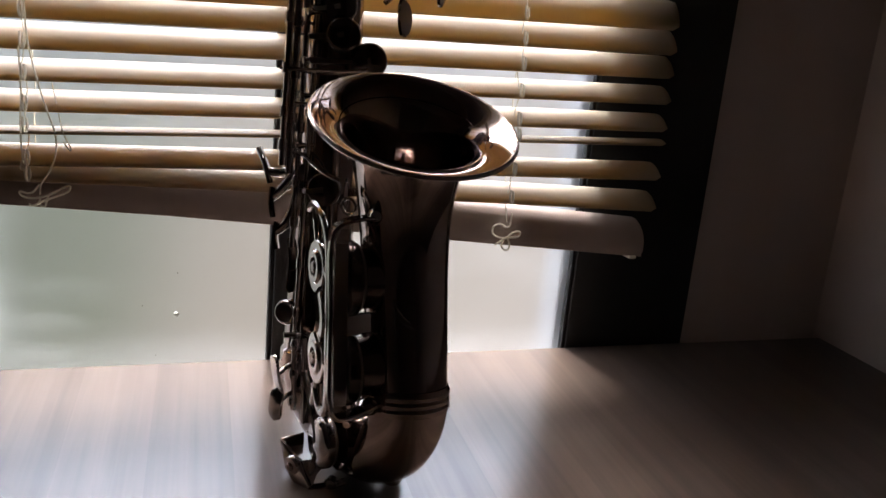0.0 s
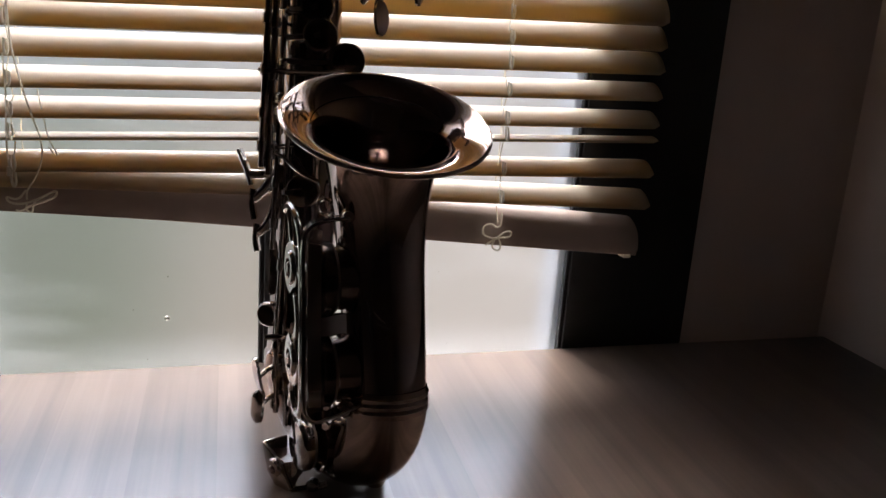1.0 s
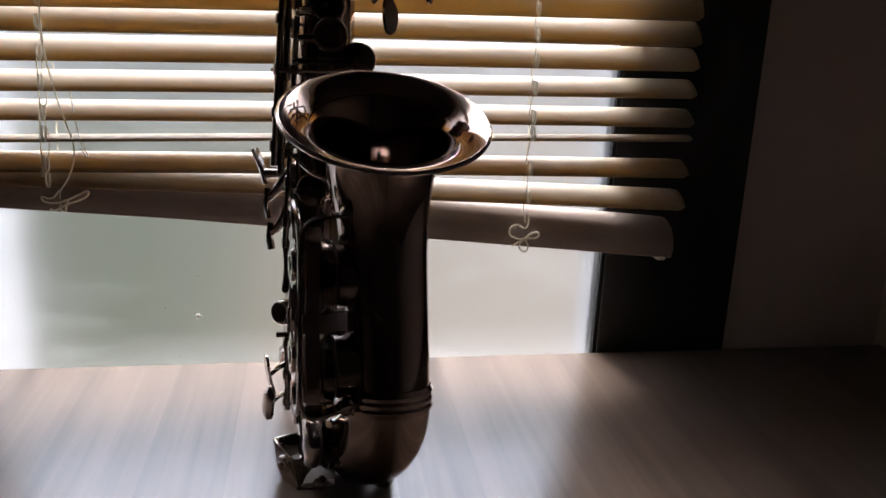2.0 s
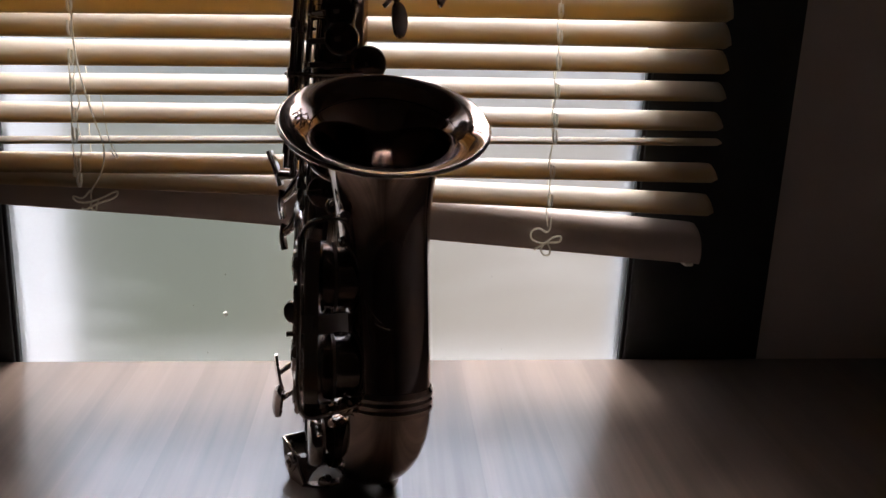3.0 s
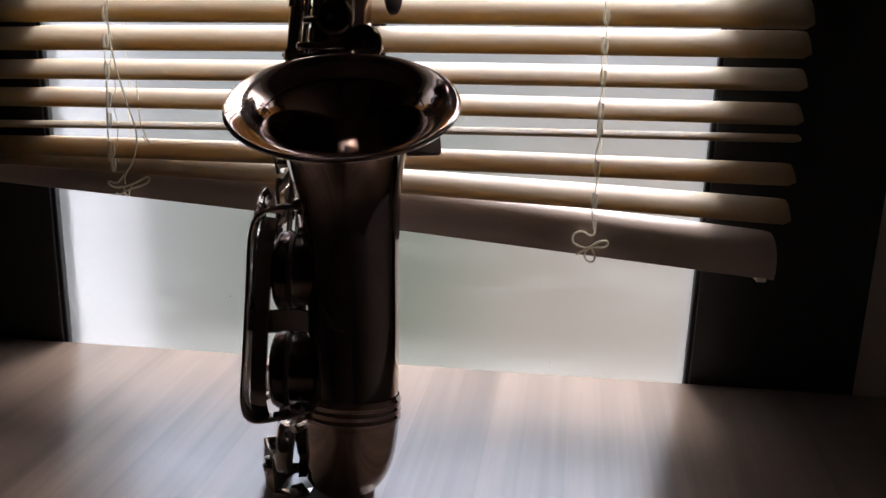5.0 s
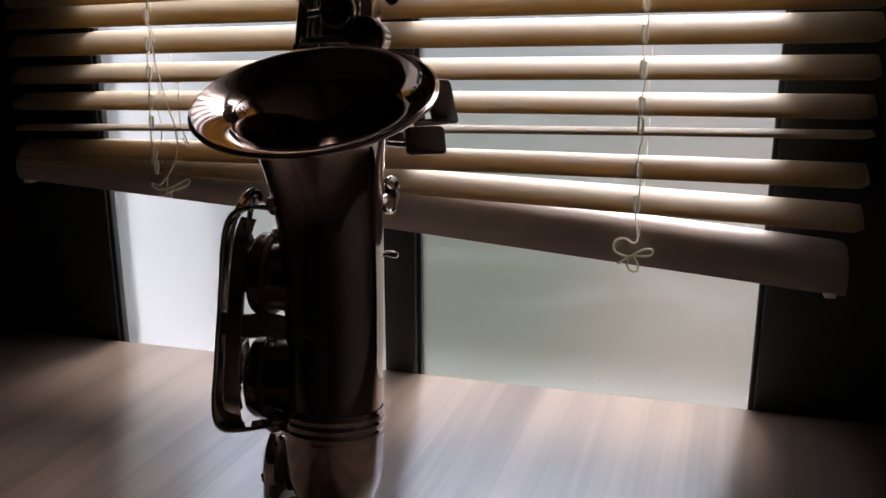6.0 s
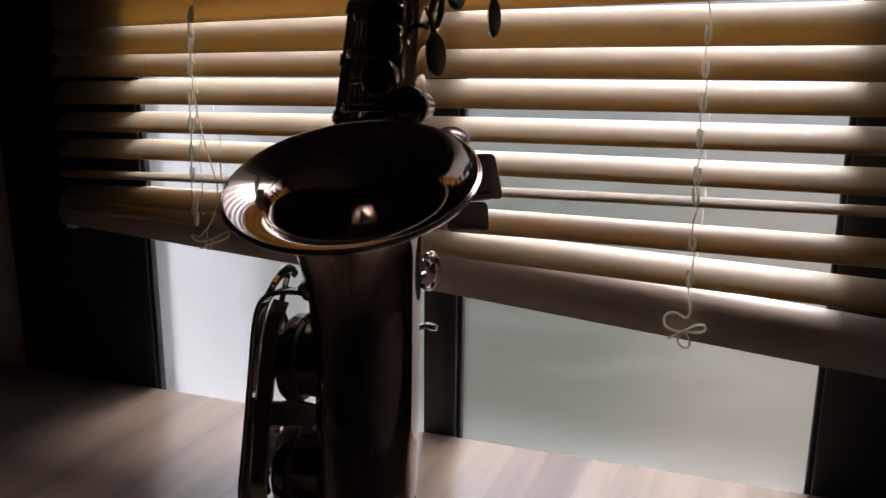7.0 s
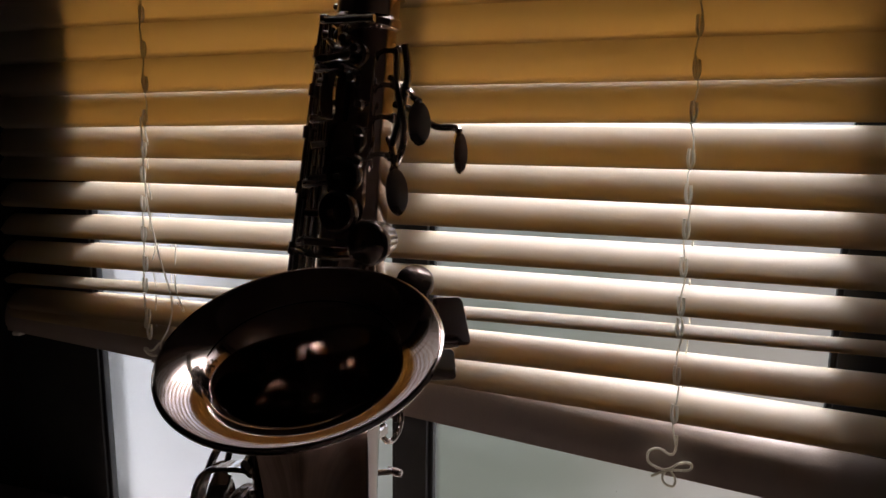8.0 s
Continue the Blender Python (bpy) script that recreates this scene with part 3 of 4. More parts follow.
def rod(a, b, r=0.0016, name="hinge_rod", mat=None, collars=5):
    """A hinge rod with tube collars along it."""
    a, b = Vector(a), Vector(b)
    ob = part(name, pipe([a, b], r, 12), mat or NICKEL, sax)
    for k in range(collars):
        p = a.lerp(b, (k + 0.5) / collars + 0.03 * math.sin(k * 5.1))
        part("collar", lathe([(r, -0.004), (r * 1.5, -0.0035), (r * 1.5, 0.0035), (r, 0.004)], p, b - a, 12), NICKEL, ob)
    return ob


def paddle(a, b, normal, w, thick, name, parent=None, bend=0.0, mat=None, oval=False):
    """A rounded touch plate from a to b, facing normal."""
    a, b, n = Vector(a), Vector(b), Vector(normal).normalized()
    d = (b - a).normalized()
    n = (n - d * n.dot(d)).normalized()
    s = d.cross(n)
    long = (b - a).length
    bm = bmesh.new()
    cols = []
    for k in range(21):
        u = 0.5 - 0.5 * math.cos(k / 20 * math.pi)
        e = min(u, 1 - u) * long
        half = w / 2 * (math.sqrt(max(0.02, 1 - (1 - min(1, e / (w / 2))) ** 2)))
        if oval:
            half = w / 2 * math.sqrt(max(0.02, 1 - (2 * u - 1) ** 2))
        c = a + d * (u * long) + n * (bend * math.sin(u * math.pi))
        cols.append([bm.verts.new(c + s * (half * j) + n * (thick * (0.5 - 0.18 * abs(j)) * up)) for j, up in ((-1, 1), (-0.5, 1), (0, 1), (0.5, 1), (1, 1), (1, -1), (0, -1), (-1, -1))])
    for p, q in zip(cols, cols[1:]):
        for v in range(8):
            bm.faces.new((p[v], p[(v + 1) % 8], q[(v + 1) % 8], q[v]))
    bm.faces.new(list(reversed(cols[0])))
    bm.faces.new(cols[-1])
    return part(name, bm, mat or NICKEL, parent or sax)


def plate(points, normal, thick, name, parent=None, mat=None, bevel=0.0006):
    """A flat plate with the given outline."""
    n = Vector(normal).normalized()
    bm = bmesh.new()
    f = bm.faces.new([bm.verts.new(Vector(p) - n * thick / 2) for p in points])
    r = bmesh.ops.extrude_face_region(bm, geom=[f])
    top = [v for v in r["geom"] if isinstance(v, bmesh.types.BMVert)]
    for v in top:
        v.co += n * thick
    bmesh.ops.recalc_face_normals(bm, faces=bm.faces)
    bmesh.ops.bevel(bm, geom=[e for e in bm.edges if e.calc_face_angle(0) > 1.0], offset=bevel, segments=2, affect="EDGES", profile=0.5)
    return part(name, bm, mat or NICKEL, parent or sax)


def rounded(c, u, v, w, h, r, n=5):
    """Outline of a rounded rectangle in the plane of u and v."""
    c, u, v = Vector(c), Vector(u).normalized(), Vector(v).normalized()
    pts = []
    for sx, sy, a0 in ((1, 1, 0), (-1, 1, 90), (-1, -1, 180), (1, -1, 270)):
        for k in range(n + 1):
            a = radians(a0 + 90 * k / n)
            pts.append(c + u * (sx * (w / 2 - r) + r * math.cos(a)) + v * (sy * (h / 2 - r) + r * math.sin(a)))
    return pts


def strip(points, width_dir, width, thick, name, parent=None, smooth=2, closed=False):
    """A flat band along points, its width along width_dir."""
    pts = [Vector(p) for p in points]
    if closed:
        pts.append(pts[0])
    for _ in range(smooth):
        out = [] if closed else [pts[0]]
        for a, b in zip(pts, pts[1:]):
            out += [a * 0.75 + b * 0.25, a * 0.25 + b * 0.75]
        pts = out + ([out[0]] if closed else [pts[-1]])
    if closed:
        pts = pts[:-1]
    w = Vector(width_dir).normalized()
    bm = bmesh.new()
    n = len(pts)
    cols = []
    for k, p in enumerate(pts):
        d = (pts[(k + 1) % n] - pts[k - 1]) if closed else pts[min(k + 1, n - 1)] - pts[max(k - 1, 0)]
        d.normalize()
        ww = (w - d * w.dot(d)).normalized()
        nn = d.cross(ww)
        e = thick * 0.3
        cols.append([bm.verts.new(p + ww * (width / 2 * i - e * si) + nn * (thick / 2 * j - e * sj)) for i, j, si, sj in ((-1, 1, -1, 0), (1, 1, 1, 0), (1, 1, 0, 1), (1, -1, 0, -1), (1, -1, 1, 0), (-1, -1, -1, 0), (-1, -1, 0, -1), (-1, 1, 0, 1))])
    pairs = list(zip(cols, cols[1:])) + ([(cols[-1], cols[0])] if closed else [])
    for p, q in pairs:
        for v in range(8):
            bm.faces.new((p[v], p[(v + 1) % 8], q[(v + 1) % 8], q[v]))
    if not closed:
        bm.faces.new(list(reversed(cols[0])))
        bm.faces.new(cols[-1])
    bmesh.ops.recalc_face_normals(bm, faces=bm.faces)
    return part(name, bm, NICKEL, parent or sax)


# bell keys with their guard on the flank of the bell
NX = Vector((-0.996, -0.085, 0.0)).normalized()
YV = Vector((-0.085, 0.996, 0.0)).normalized()
UP = Vector((-0.01, 0.20, 0.98)).normalized()
for z, y in ((0.1545, 0.5205), (0.0985, 0.5120)):
    c = Vector((0.2060, y, z))
    # shade behind the guard is put into the darker metal of cup and tone hole
    cup(c, NX, 0.0232, "bell_key_cup", DULL_SHADED, h=0.006)
    chimney(c - NX * 0.006, NX, 0.0195, 0.014, bell, DULL_SHADED)
    strip([c + NX * 0.005, c + NX * 0.004 + YV * 0.02, c + YV * 0.045 + NX * 0.002], UP, 0.005, 0.0025, "key_arm")
GC = Vector((0.1885, 0.5220, 0.1330))
FV = Vector((0.0, 0.235, 0.972)).normalized()
front = GC - YV * 0.0262


def on_guard(v, w, out=0.0):
    return front + YV * v + FV * w + NX * out


guard = strip([on_guard(*q) for q in ((0.046, 0.058), (0.034, 0.0645), (0.014, 0.061), (0.0025, 0.047), (0.002, 0.02), (0.002, -0.03), (0.003, -0.049), (0.010, -0.0575), (0.022, -0.0570), (0.030, -0.046))], NX, 0.0030, 0.0058, "bell_key_guard", smooth=3)
for sg, v0 in ((1, 0.0250), (-1, 0.0235)):
    w = on_guard(v0, 0.0275 * sg)
    part("washer", lathe([(0.0058, -0.001), (0.0058, 0.0024), (0.0066, 0.0030), (0.0096, 0.0030), (0.0104, 0.0022), (0.0110, 0.0014), (0.0158, 0.0014), (0.0166, 0.0006), (0.0166, -0.0012), (0.0058, -0.001)], w, NX, 40), NICKEL, guard)
    part("bumper_screw", lathe([(0, 0.0036), (0.0030, 0.0036), (0.0042, 0.0026), (0.0048, -0.003), (0.0, -0.006)], w, NX, 20), LACQUER, guard)
    strip([on_guard(v0 + 0.002, (0.0275 + 0.015) * sg), on_guard(v0 + 0.006, 0.053 * sg), on_guard(v0 + 0.010, 0.060 * sg)], NX, 0.0026, 0.0050, "guard_web", guard)
    strip([on_guard(v0 - 0.013, 0.0275 * sg + 0.006), on_guard(0.008, 0.0275 * sg + 0.002), on_guard(0.003, 0.0275 * sg)], NX, 0.0026, 0.0060, "guard_web", guard)
strip([on_guard(0.0185, 0.0150), on_guard(0.0130, 0.006), on_guard(0.0120, 0.0), on_guard(0.0125, -0.006), on_guard(0.0180, -0.0150)], NX, 0.0026, 0.0130, "guard_web", guard)
strip([on_guard(0.0085, 0.004), on_guard(0.003, 0.0)], NX, 0.0026, 0.0090, "guard_web", guard)
# front strap of the guard, bent back to the bell at its ends and middle
strip([Vector((0.2230, 0.5120, 0.1945)), Vector((0.2080, 0.5060, 0.1965)), front + FV * 0.0595 - NX * 0.003, front + FV * 0.048 + NX * 0.0005, front + FV * 0.02, front - FV * 0.02, front - FV * 0.046 + NX * 0.0005, front - FV * 0.0560 - NX * 0.004, Vector((0.2080, 0.4880, 0.0790)), Vector((0.2240, 0.4960, 0.0810))], Vector((0, 1, -0.1)), 0.0110, 0.0024, "guard_strap", guard)
strip([front - NX * 0.0005, front - NX * 0.012 - FV * 0.001, front - NX * 0.024 + YV * 0.003, Vector((0.2225, 0.505, 0.1300))], FV, 0.013, 0.0030, "guard_bracket", guard)
strip([on_guard(0.006, 0.055, -0.009), on_guard(0.0005, 0.046, -0.0075), on_guard(-0.0005, 0.02, -0.007), on_guard(-0.0005, -0.02, -0.007), on_guard(0.0005, -0.047, -0.0075), on_guard(0.006, -0.056, -0.009)], NX, 0.0090, 0.0020, "guard_wall", guard)
for p in (Vector((0.2180, 0.5090, 0.1965)), Vector((0.2190, 0.4935, 0.0800))):
    part("guard_foot", lathe([(0.0055, -0.004), (0.0055, 0.001), (0.004, 0.0025), (0.0032, 0.0045), (0, 0.005)], p, (-0.3, -0.9, 0.2), 20), NICKEL, guard)
torus((0.2108, 0.5500, 0.1925), (0.3, -0.9, 0.35), 0.0050, 0.0011, "lyre_ring", NICKEL, bell, 28)

# brace between bell and body
torus((0.2525, 0.5960, 0.1865), (0.95, -0.30, 0), 0.0085, 0.0016, "brace_ring", NICKEL, bell, 32, 1.25)
strip([(0.2450, 0.552, 0.186), (0.250, 0.575, 0.186), (0.2520, 0.588, 0.186)], UP, 0.006, 0.003, "brace_arm", bell)
strip([(0.2520, 0.604, 0.186), (0.246, 0.615, 0.186), (0.2300, 0.622, 0.186)], UP, 0.006, 0.003, "brace_arm", bell)
part("brace_screw", lathe([(0, 0.006), (0.0022, 0.005), (0.0026, 0.002), (0.0018, -0.004)], (0.2410, 0.6323, 0.1391), (0.9, -0.3, 0), 16), STEEL, tube)
part("brace_post", pipe([(0.2300, 0.625, 0.139), (0.2410, 0.6323, 0.1391)], 0.0018, 10), NICKEL, tube)

# long hinge rods on the flank of the body
for a0, s0, a1, s1, z0, z1, r in ((0.012, -0.0340, -0.008, -0.0300, 0.205, 0.396, 0.0026), (0.013, -0.0295, -0.004, -0.0250, 0.200, 0.396, 0.0025), (0.016, -0.0250, 0.004, -0.0195, 0.150, 0.392, 0.0020), (0.020, -0.0205, 0.012, -0.0140, 0.085, 0.380, 0.0016)):
    rod(body(z0, a0, s0), body(z1, a1, s1), r, collars=7)
for z in (0.212, 0.245, 0.268, 0.30, 0.335, 0.362, 0.388):
    q = 1 - 0.3 * max(0, (z - 0.2)) / 0.2
    post(body(z, 0.006, -0.014), body(z, 0.006 - 0.03 * (z - 0.2), -0.0335 * q))
    post(body(z + 0.008, 0.012, -0.008), body(z + 0.008, 0.018, -0.0260 * q))

# stack cups facing ahead
for x, y, z, r, nx in ((0.2330, 0.6060, 0.2795, 0.0122, 0.0), (0.2145, 0.6080, 0.2950, 0.0118, -0.15), (0.2136, 0.6190, 0.3130, 0.0112, -0.15), (0.2128, 0.6240, 0.3315, 0.0125, -0.15), (0.2160, 0.6285, 0.3780, 0.0085, -0.2),
                       (0.2040, 0.5950, 0.1930, 0.0115, -0.30), (0.2200, 0.5990, 0.2450, 0.0150, -0.1)):
    n = Vector((nx, -1, 0.08)).normalized()
    c = Vector((x, y + (0.005 if z > 0.27 else 0.0), z))
    ob = cup(c, n, r, "stack_cup", DULL_SHADED, h=0.0035)
    chimney(c - n * 0.006, n, r * 0.80, 0.014, tube, DULL_SHADED)
    strip([c + n * 0.003, c + n * 0.0035 + Vector((-0.010, 0.004, -0.002)), body(z - 0.003, 0.018, -0.021)], (0, 0, 1), 0.0045, 0.0025, "cup_arm", ob)
part("lever", pipe([(0.1765, 0.6300, 0.2690), (0.195, 0.612, 0.2705), (0.2150, 0.603, 0.2715), (0.2290, 0.597, 0.2745)], 0.0014, 8, smooth=1), NICKEL, sax)
part("lever", pipe([(0.1785, 0.6280, 0.2470), (0.195, 0.612, 0.2475), (0.2130, 0.600, 0.2480)], 0.0013, 8, smooth=1), NICKEL, sax)
part("lever", pipe([(0.1780, 0.6250, 0.2140), (0.190, 0.605, 0.2155), (0.200, 0.590, 0.2060), (0.212, 0.585, 0.2020)], 0.0013, 8, smooth=2), NICKEL, sax)
paddle((0.2080, 0.622, 0.3690), (0.2075, 0.618, 0.3440), (-0.3, -1, 0.1), 0.0085, 0.003, "touch_piece", bend=0.002)
for x, y, z in ((0.2150, 0.622, 0.386), (0.2210, 0.623, 0.381), (0.2190, 0.622, 0.366), (0.2240, 0.621, 0.352), (0.2250, 0.619, 0.338), (0.2245, 0.618, 0.322)):
    post((x, y + 0.014, z), (x, y - 0.001, z), r=0.0018)
part("spring_bar", pipe([(0.2020, 0.627, 0.3950), (0.2300, 0.627, 0.3965)], 0.0022, 10), NICKEL, tube)
part("lever", pipe([(0.2040, 0.627, 0.385), (0.2120, 0.622, 0.379), (0.2200, 0.622, 0.384)], 0.0018, 8, smooth=1), NICKEL, sax)
part("lever", pipe([(0.2040, 0.626, 0.372), (0.2140, 0.621, 0.374), (0.2230, 0.622, 0.370)], 0.0018, 8, smooth=1), NICKEL, sax)

# palm keys
def palm_key(pad, touch0, touch1, via, n, r):
    """An oval touch of width r on a bent arm."""
    t = paddle(touch0, touch1, n, r, 0.0042, "palm_touch", bend=0.0015, oval=True)
    part("palm_arm", pipe([touch0, *via, pad], 0.0019, 10, smooth=2), NICKEL, t)
    return t


palm_key((0.240, 0.632, 0.352), (0.2805, 0.616, 0.3405), (0.2811, 0.616, 0.3190), [(0.278, 0.618, 0.3425), (0.266, 0.618, 0.3415), (0.255, 0.622, 0.350)], (0.5, -0.8, 0.1), 0.0072)
palm_key((0.238, 0.630, 0.366), (0.2622, 0.605, 0.3555), (0.2625, 0.605, 0.3335), [(0.257, 0.612, 0.3570), (0.250, 0.620, 0.362)], (0.5, -0.8, 0.1), 0.0112)
palm_key((0.238, 0.628, 0.334), (0.2505, 0.603, 0.3215), (0.2530, 0.602, 0.2975), [(0.247, 0.612, 0.325), (0.243, 0.620, 0.330)], (0.45, -0.85, 0.1), 0.0112)
part("palm_lever", pipe([(0.2495, 0.620, 0.3830), (0.2530, 0.617, 0.3700), (0.2500, 0.618, 0.3560), (0.2460, 0.620, 0.340), (0.2425, 0.620, 0.3310)], 0.0021, 10, smooth=2), NICKEL, sax)
part("palm_lever", pipe([(0.2440, 0.624, 0.3790), (0.2450, 0.620, 0.3640), (0.2500, 0.615, 0.350), (0.2530, 0.612, 0.336), (0.2480, 0.616, 0.3240), (0.2430, 0.620, 0.318)], 0.0019, 10, smooth=2), NICKEL, sax)
for z in (0.345, 0.362, 0.380, 0.325):
    post(body(z, 0.006, 0.012), body(z, 0.018, 0.026))

# table of little-finger plates
tn = Vector((0.35, -0.92, 0.18)).normalized()
tu = Vector((0.93, 0.36, 0.03)).normalized()
tv = tn.cross(tu)
p1 = plate(rounded((0.2812, 0.6070, 0.2425), tu, Vector((0.22, 0.02, -0.97)), 0.0160, 0.0265, 0.003), tn, 0.0028, "finger_plate")
p2 = plate(rounded((0.2735, 0.6000, 0.2200), tu, Vector((0.1, 0.02, -0.99)), 0.0240, 0.0170, 0.003), tn, 0.0028, "finger_plate")
plate(rounded((0.2660, 0.6035, 0.2370), tu, Vector((0.1, 0.02, -0.99)), 0.0120, 0.0150, 0.003), tn, 0.0028, "finger_plate")
cup((0.2600, 0.6100, 0.2610), (0.2, -0.55, 0.8), 0.0100, "side_cup", DULL_SHADED)
part("plate_arm", pipe([(0.2735, 0.603, 0.2200), (0.262, 0.612, 0.2150), (0.245, 0.622, 0.2140), (0.232, 0.630, 0.2140)], 0.0020, 10, smooth=2), NICKEL, p2)
part("plate_arm", pipe([(0.2815, 0.610, 0.2445), (0.268, 0.618, 0.2400), (0.248, 0.626, 0.2380), (0.232, 0.632, 0.2380)], 0.0020, 10, smooth=2), NICKEL, p1)
part("plate_roller", pipe([(0.2660, 0.6015, 0.2295), (0.2860, 0.6045, 0.2320)], 0.0022, 12), STEEL, p2)

# side touches on the other flank
for pts, arm, w in ((((0.1650, 0.6370, 0.2130), (0.1705, 0.6335, 0.2000), (0.1735, 0.6310, 0.1890)), ((0.1720, 0.6320, 0.1965), (0.182, 0.630, 0.1965), (0.190, 0.628, 0.1960)), 0.0075),
                    (((0.1745, 0.6270, 0.1870), (0.1735, 0.6250, 0.1770), (0.1755, 0.6245, 0.1665)), ((0.1745, 0.6260, 0.1800), (0.180, 0.622, 0.1860), (0.186, 0.620, 0.1960), (0.192, 0.620, 0.2060)), 0.0080),
                    (((0.1765, 0.6180, 0.1640), (0.1755, 0.6150, 0.1540), (0.1770, 0.6130, 0.1460)), ((0.1765, 0.6160, 0.1580), (0.183, 0.612, 0.1640), (0.188, 0.610, 0.1780), (0.190, 0.610, 0.1960)), 0.0080)):
    t = strip(pts, (0.25, 0.95, 0.1), w, 0.0038, "side_touch", smooth=2)
    part("touch_arm", pipe(arm, 0.0034, 12, smooth=2), NICKEL, t)
for z in (0.188, 0.198):
    part("ball_joint", lathe([(0, -0.004), (0.003, -0.003), (0.0042, 0), (0.003, 0.003), (0, 0.004)], (0.1840, 0.627, z), (1, 0, 0), 16), NICKEL, tube)

# small round key and spoon lever low on the body
cup((0.1850, 0.6030, 0.1025), (-0.70, -0.70, 0.1), 0.0090, "round_key")
paddle((0.1860, 0.6080, 0.1560), (0.1865, 0.6050, 0.1160), (-0.7, -0.7, 0.0), 0.0065, 0.0024, "spoon_lever", bend=-0.003)
part("lever", pipe([(0.1890, 0.6100, 0.1160), (0.193, 0.608, 0.108), (0.196, 0.604, 0.100)], 0.0013, 8, smooth=1), NICKEL, sax)

# little-finger touches low on the flank
for a, b, n in (((0.1729, 0.5760, 0.0815), (0.1785, 0.5730, 0.0535), (-0.95, -0.18, -0.2)), ((0.1768, 0.5720, 0.0590), (0.1745, 0.5675, 0.0370), (-0.90, -0.42, 0.1))):
    t = paddle(a, b, n, 0.0135, 0.0030, "low_touch", bend=0.001)
    m = (Vector(a) + Vector(b)) / 2
    part("touch_arm", pipe([m, m + Vector((0.008, 0.006, 0.004)), m + Vector((0.018, 0.014, 0.004))], 0.0018, 10, smooth=1), NICKEL, t)
part("hinge_rod", pipe([(0.1870, 0.5800, 0.0930), (0.1880, 0.5760, 0.0400)], 0.0020, 12), NICKEL, sax)
part("hinge_rod", pipe([(0.1930, 0.5760, 0.0930), (0.1940, 0.5700, 0.0320)], 0.0017, 12), NICKEL, sax)
for z in (0.088, 0.066, 0.046):
    part("ball_joint", lathe([(0, -0.0045), (0.0028, -0.0035), (0.0036, 0), (0.0028, 0.0035), (0, 0.0045)], (0.1875, 0.578, z), (0, 0.2, 1), 14), NICKEL, tube)
part("lever", pipe([(0.1800, 0.5830, 0.0930), (0.190, 0.582, 0.0935), (0.2020, 0.580, 0.0920)], 0.0018, 10), NICKEL, sax)

# low cups on the bow with their guard
cn = Vector((-0.985, -0.17, 0.05)).normalized()
cc = Vector((0.2005, 0.5340, 0.0365))
c1 = cup(cc, cn, 0.0175, "bow_key_cup", h=0.005)
chimney(cc - cn * 0.010, cn, 0.0190, 0.016, bow)
strip([cc + cn * 0.003, cc + cn * 0.003 + Vector((-0.001, 0.010, 0.014)), Vector((0.1950, 0.5560, 0.0620)), Vector((0.1925, 0.5680, 0.0720))], (1, 0, 0.2), 0.0055, 0.0030, "cup_arm", c1)
strip([(0.2030, 0.552, 0.0900), (0.2035, 0.550, 0.070), (0.2050, 0.548, 0.050), (0.2090, 0.545, 0.035)], (1, 0, 0.2), 0.0075, 0.0030, "cup_arm", c1)
bg = plate([(0.1790, 0.5650, 0.0240), (0.1900, 0.5460, 0.0165), (0.1950, 0.5335, 0.0040), (0.1925, 0.5345, 0.0015), (0.1860, 0.5440, 0.0015), (0.1815, 0.5540, 0.0080)], Vector((-0.88, -0.45, -0.10)), 0.0024, "bow_key_guard")
wc, wnorm = Vector((0.1855, 0.5500, 0.0115)), Vector((-0.88, -0.45, -0.10)).normalized()
part("washer", lathe([(0.0030, 0.0026), (0.0062, 0.0022), (0.0070, 0.001), (0.0070, -0.001)], wc, wnorm, 28), NICKEL, bg)
part("bumper_screw", lathe([(0, 0.0040), (0.0022, 0.0040), (0.003, 0.003), (0.0032, -0.006)], wc, wnorm, 16), LACQUER, bg)
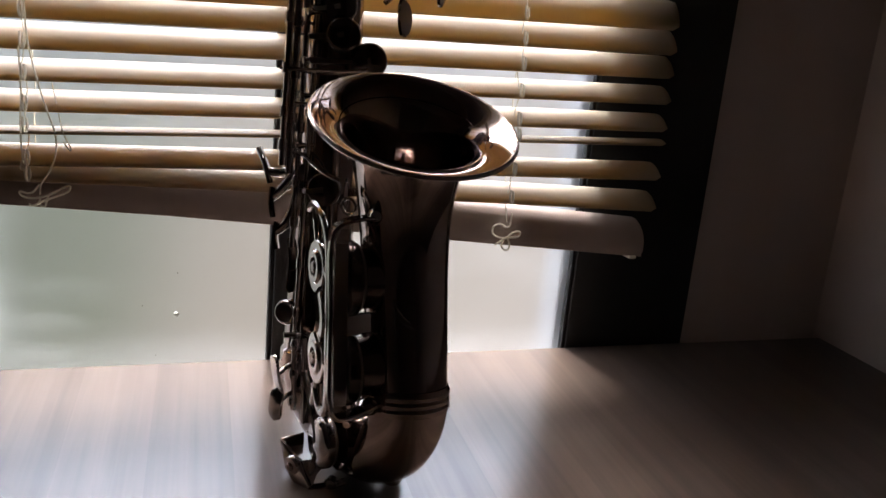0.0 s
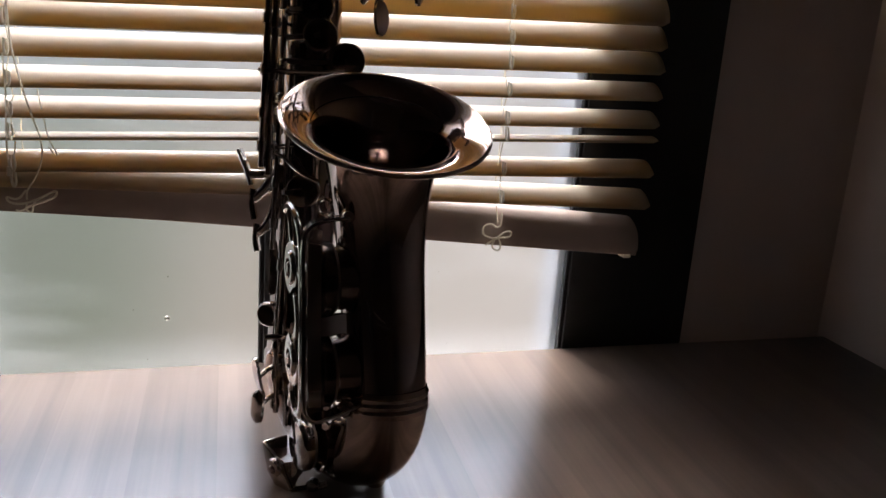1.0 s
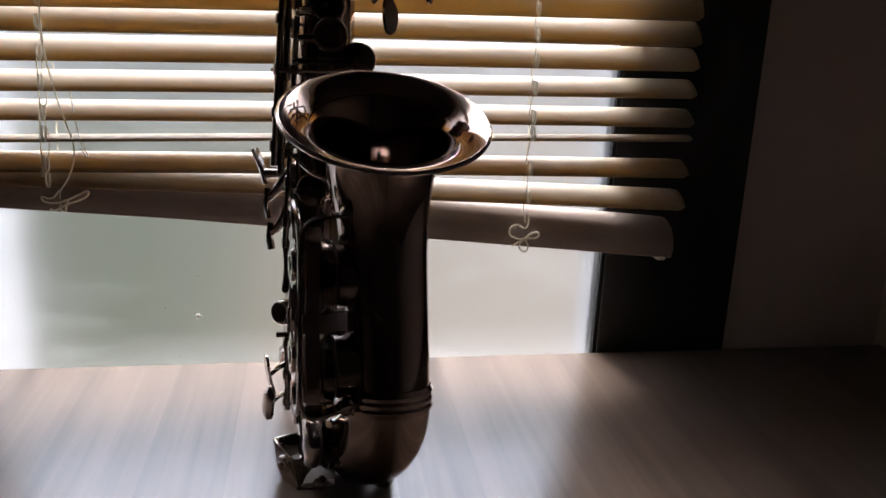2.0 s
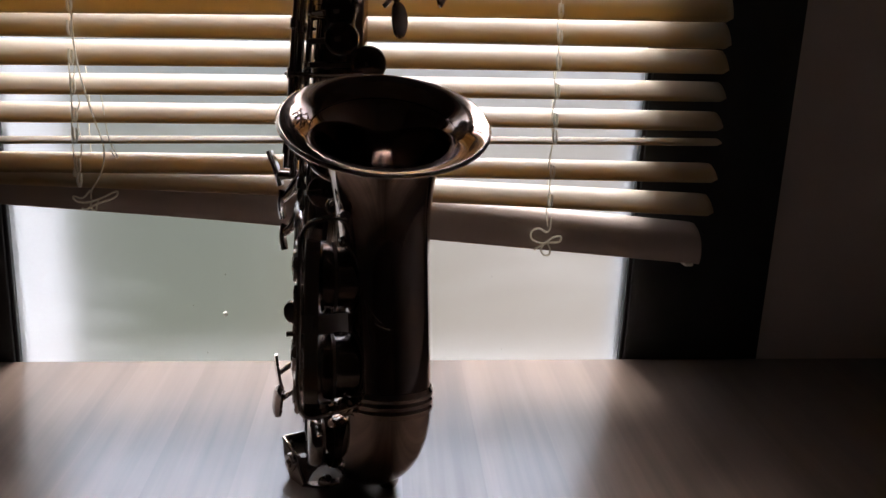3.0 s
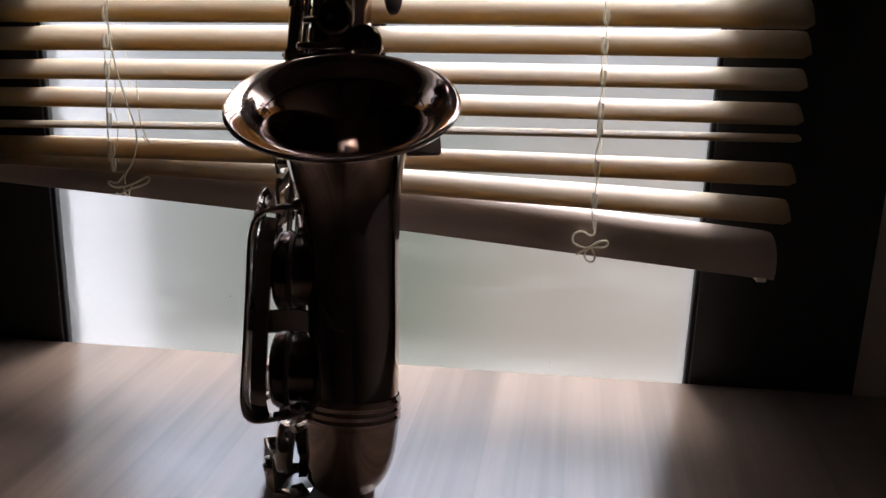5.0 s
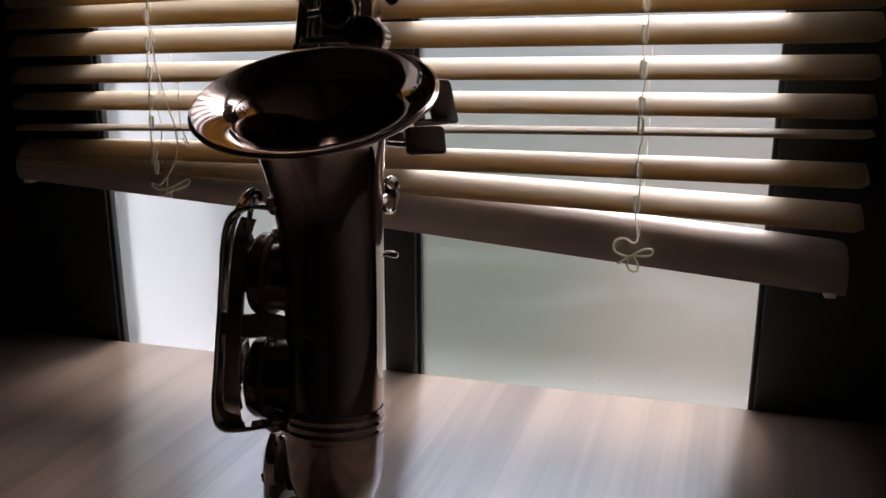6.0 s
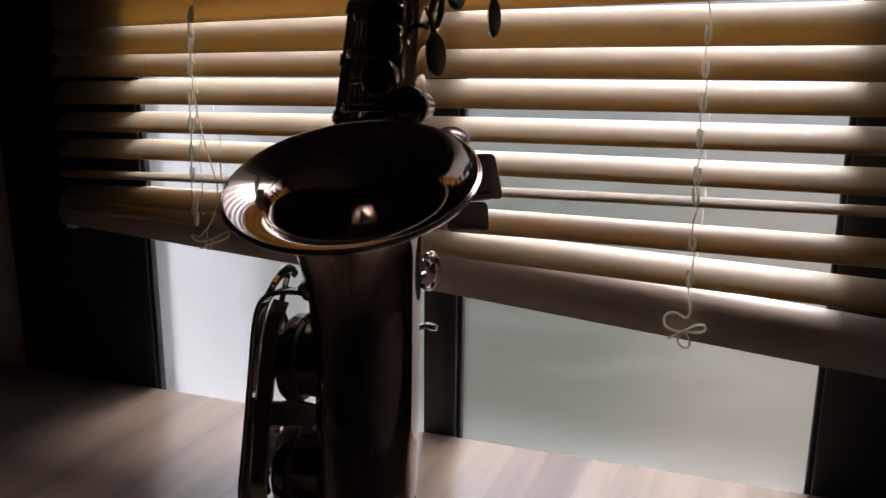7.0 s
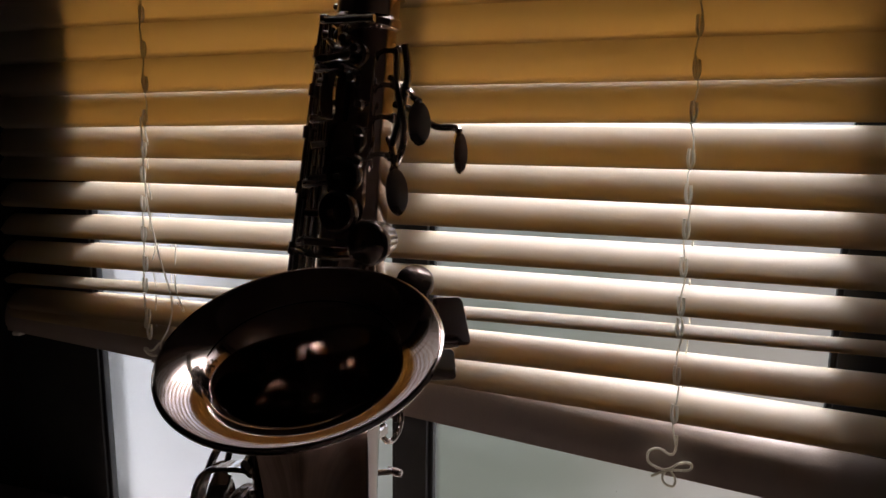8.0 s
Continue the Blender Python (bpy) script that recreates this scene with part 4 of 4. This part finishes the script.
plate([(0.1900, 0.5460, 0.0170), (0.2130, 0.5470, 0.0175), (0.2125, 0.5450, 0.0125), (0.2040, 0.5430, 0.0115), (0.2000, 0.5405, 0.0085), (0.1970, 0.5360, 0.0040), (0.1950, 0.5350, 0.0025)], (0, -0.80, 0.60), 0.0022, "guard_front", bg)
plate([(0.1795, 0.5665, 0.0235), (0.1960, 0.5720, 0.0240), (0.1960, 0.5720, 0.0080), (0.1840, 0.5630, 0.0080)], (0.3, -0.95, 0), 0.0020, "guard_rear", bg)
strip([(0.1930, 0.5360, 0.0020), (0.2020, 0.5350, 0.0022), (0.2100, 0.5340, 0.0035), (0.2180, 0.5330, 0.0060)], (0.1, 1, 0.0), 0.0075, 0.0022, "guard_strap", bg, 2)
part("guard_foot", lathe([(0.0045, -0.004), (0.0045, 0.001), (0.003, 0.003), (0, 0.0035)], (0.2080, 0.5330, 0.0055), (-0.3, -0.9, 0.2), 18), STEEL, bg)
for z in (0.058, 0.071, 0.083):
    post((0.222, 0.530, z), (0.2120, 0.5160 + (z - 0.058) * 0.1, z), bell, 0.0018)
for x, y, z in ((0.2200, 0.5000, 0.0890), (0.2165, 0.5080, 0.0830), (0.2160, 0.5030, 0.1260), (0.2170, 0.5130, 0.1800)):
    part("ball_post", lathe([(0.0024, -0.008), (0.0018, -0.004), (0.0034, 0.0), (0.0030, 0.0026), (0, 0.004)], (x, y, z), (-0.8, -0.6, 0), 14), STEEL, bell)


# engraved ornament on the front of the bell, kept to plain lines
def on_bell(u, h):
    """A place on the bell's skin: angle u in degrees from straight ahead, height h."""
    t = 0.5
    for _ in range(20):
        p, d = bell_axis(t)
        t = min(1, max(0, t + (h - p.z) / 0.18))
    a = radians(-90 + u)
    return p + Vector((math.cos(a), math.sin(a), 0)) * (bell_radius(t) + 0.00025)


def engraving(uv, close=True):
    pts = [on_bell(u, h) for u, h in uv]
    if close:
        pts.append(pts[0])
    part("engraved_line", pipe(pts, 0.00035, 5, smooth=2), STEEL, bell)


engraving([(-34, 0.1475), (-24, 0.1400), (-12, 0.1345), (10, 0.1310), (-8, 0.1270), (-18, 0.1215), (-22, 0.1160), (-26, 0.1225), (-32, 0.1310), (-30, 0.1400)])
engraving([(-22, 0.1345), (-10, 0.1318), (2, 0.1310), (-10, 0.1298)])
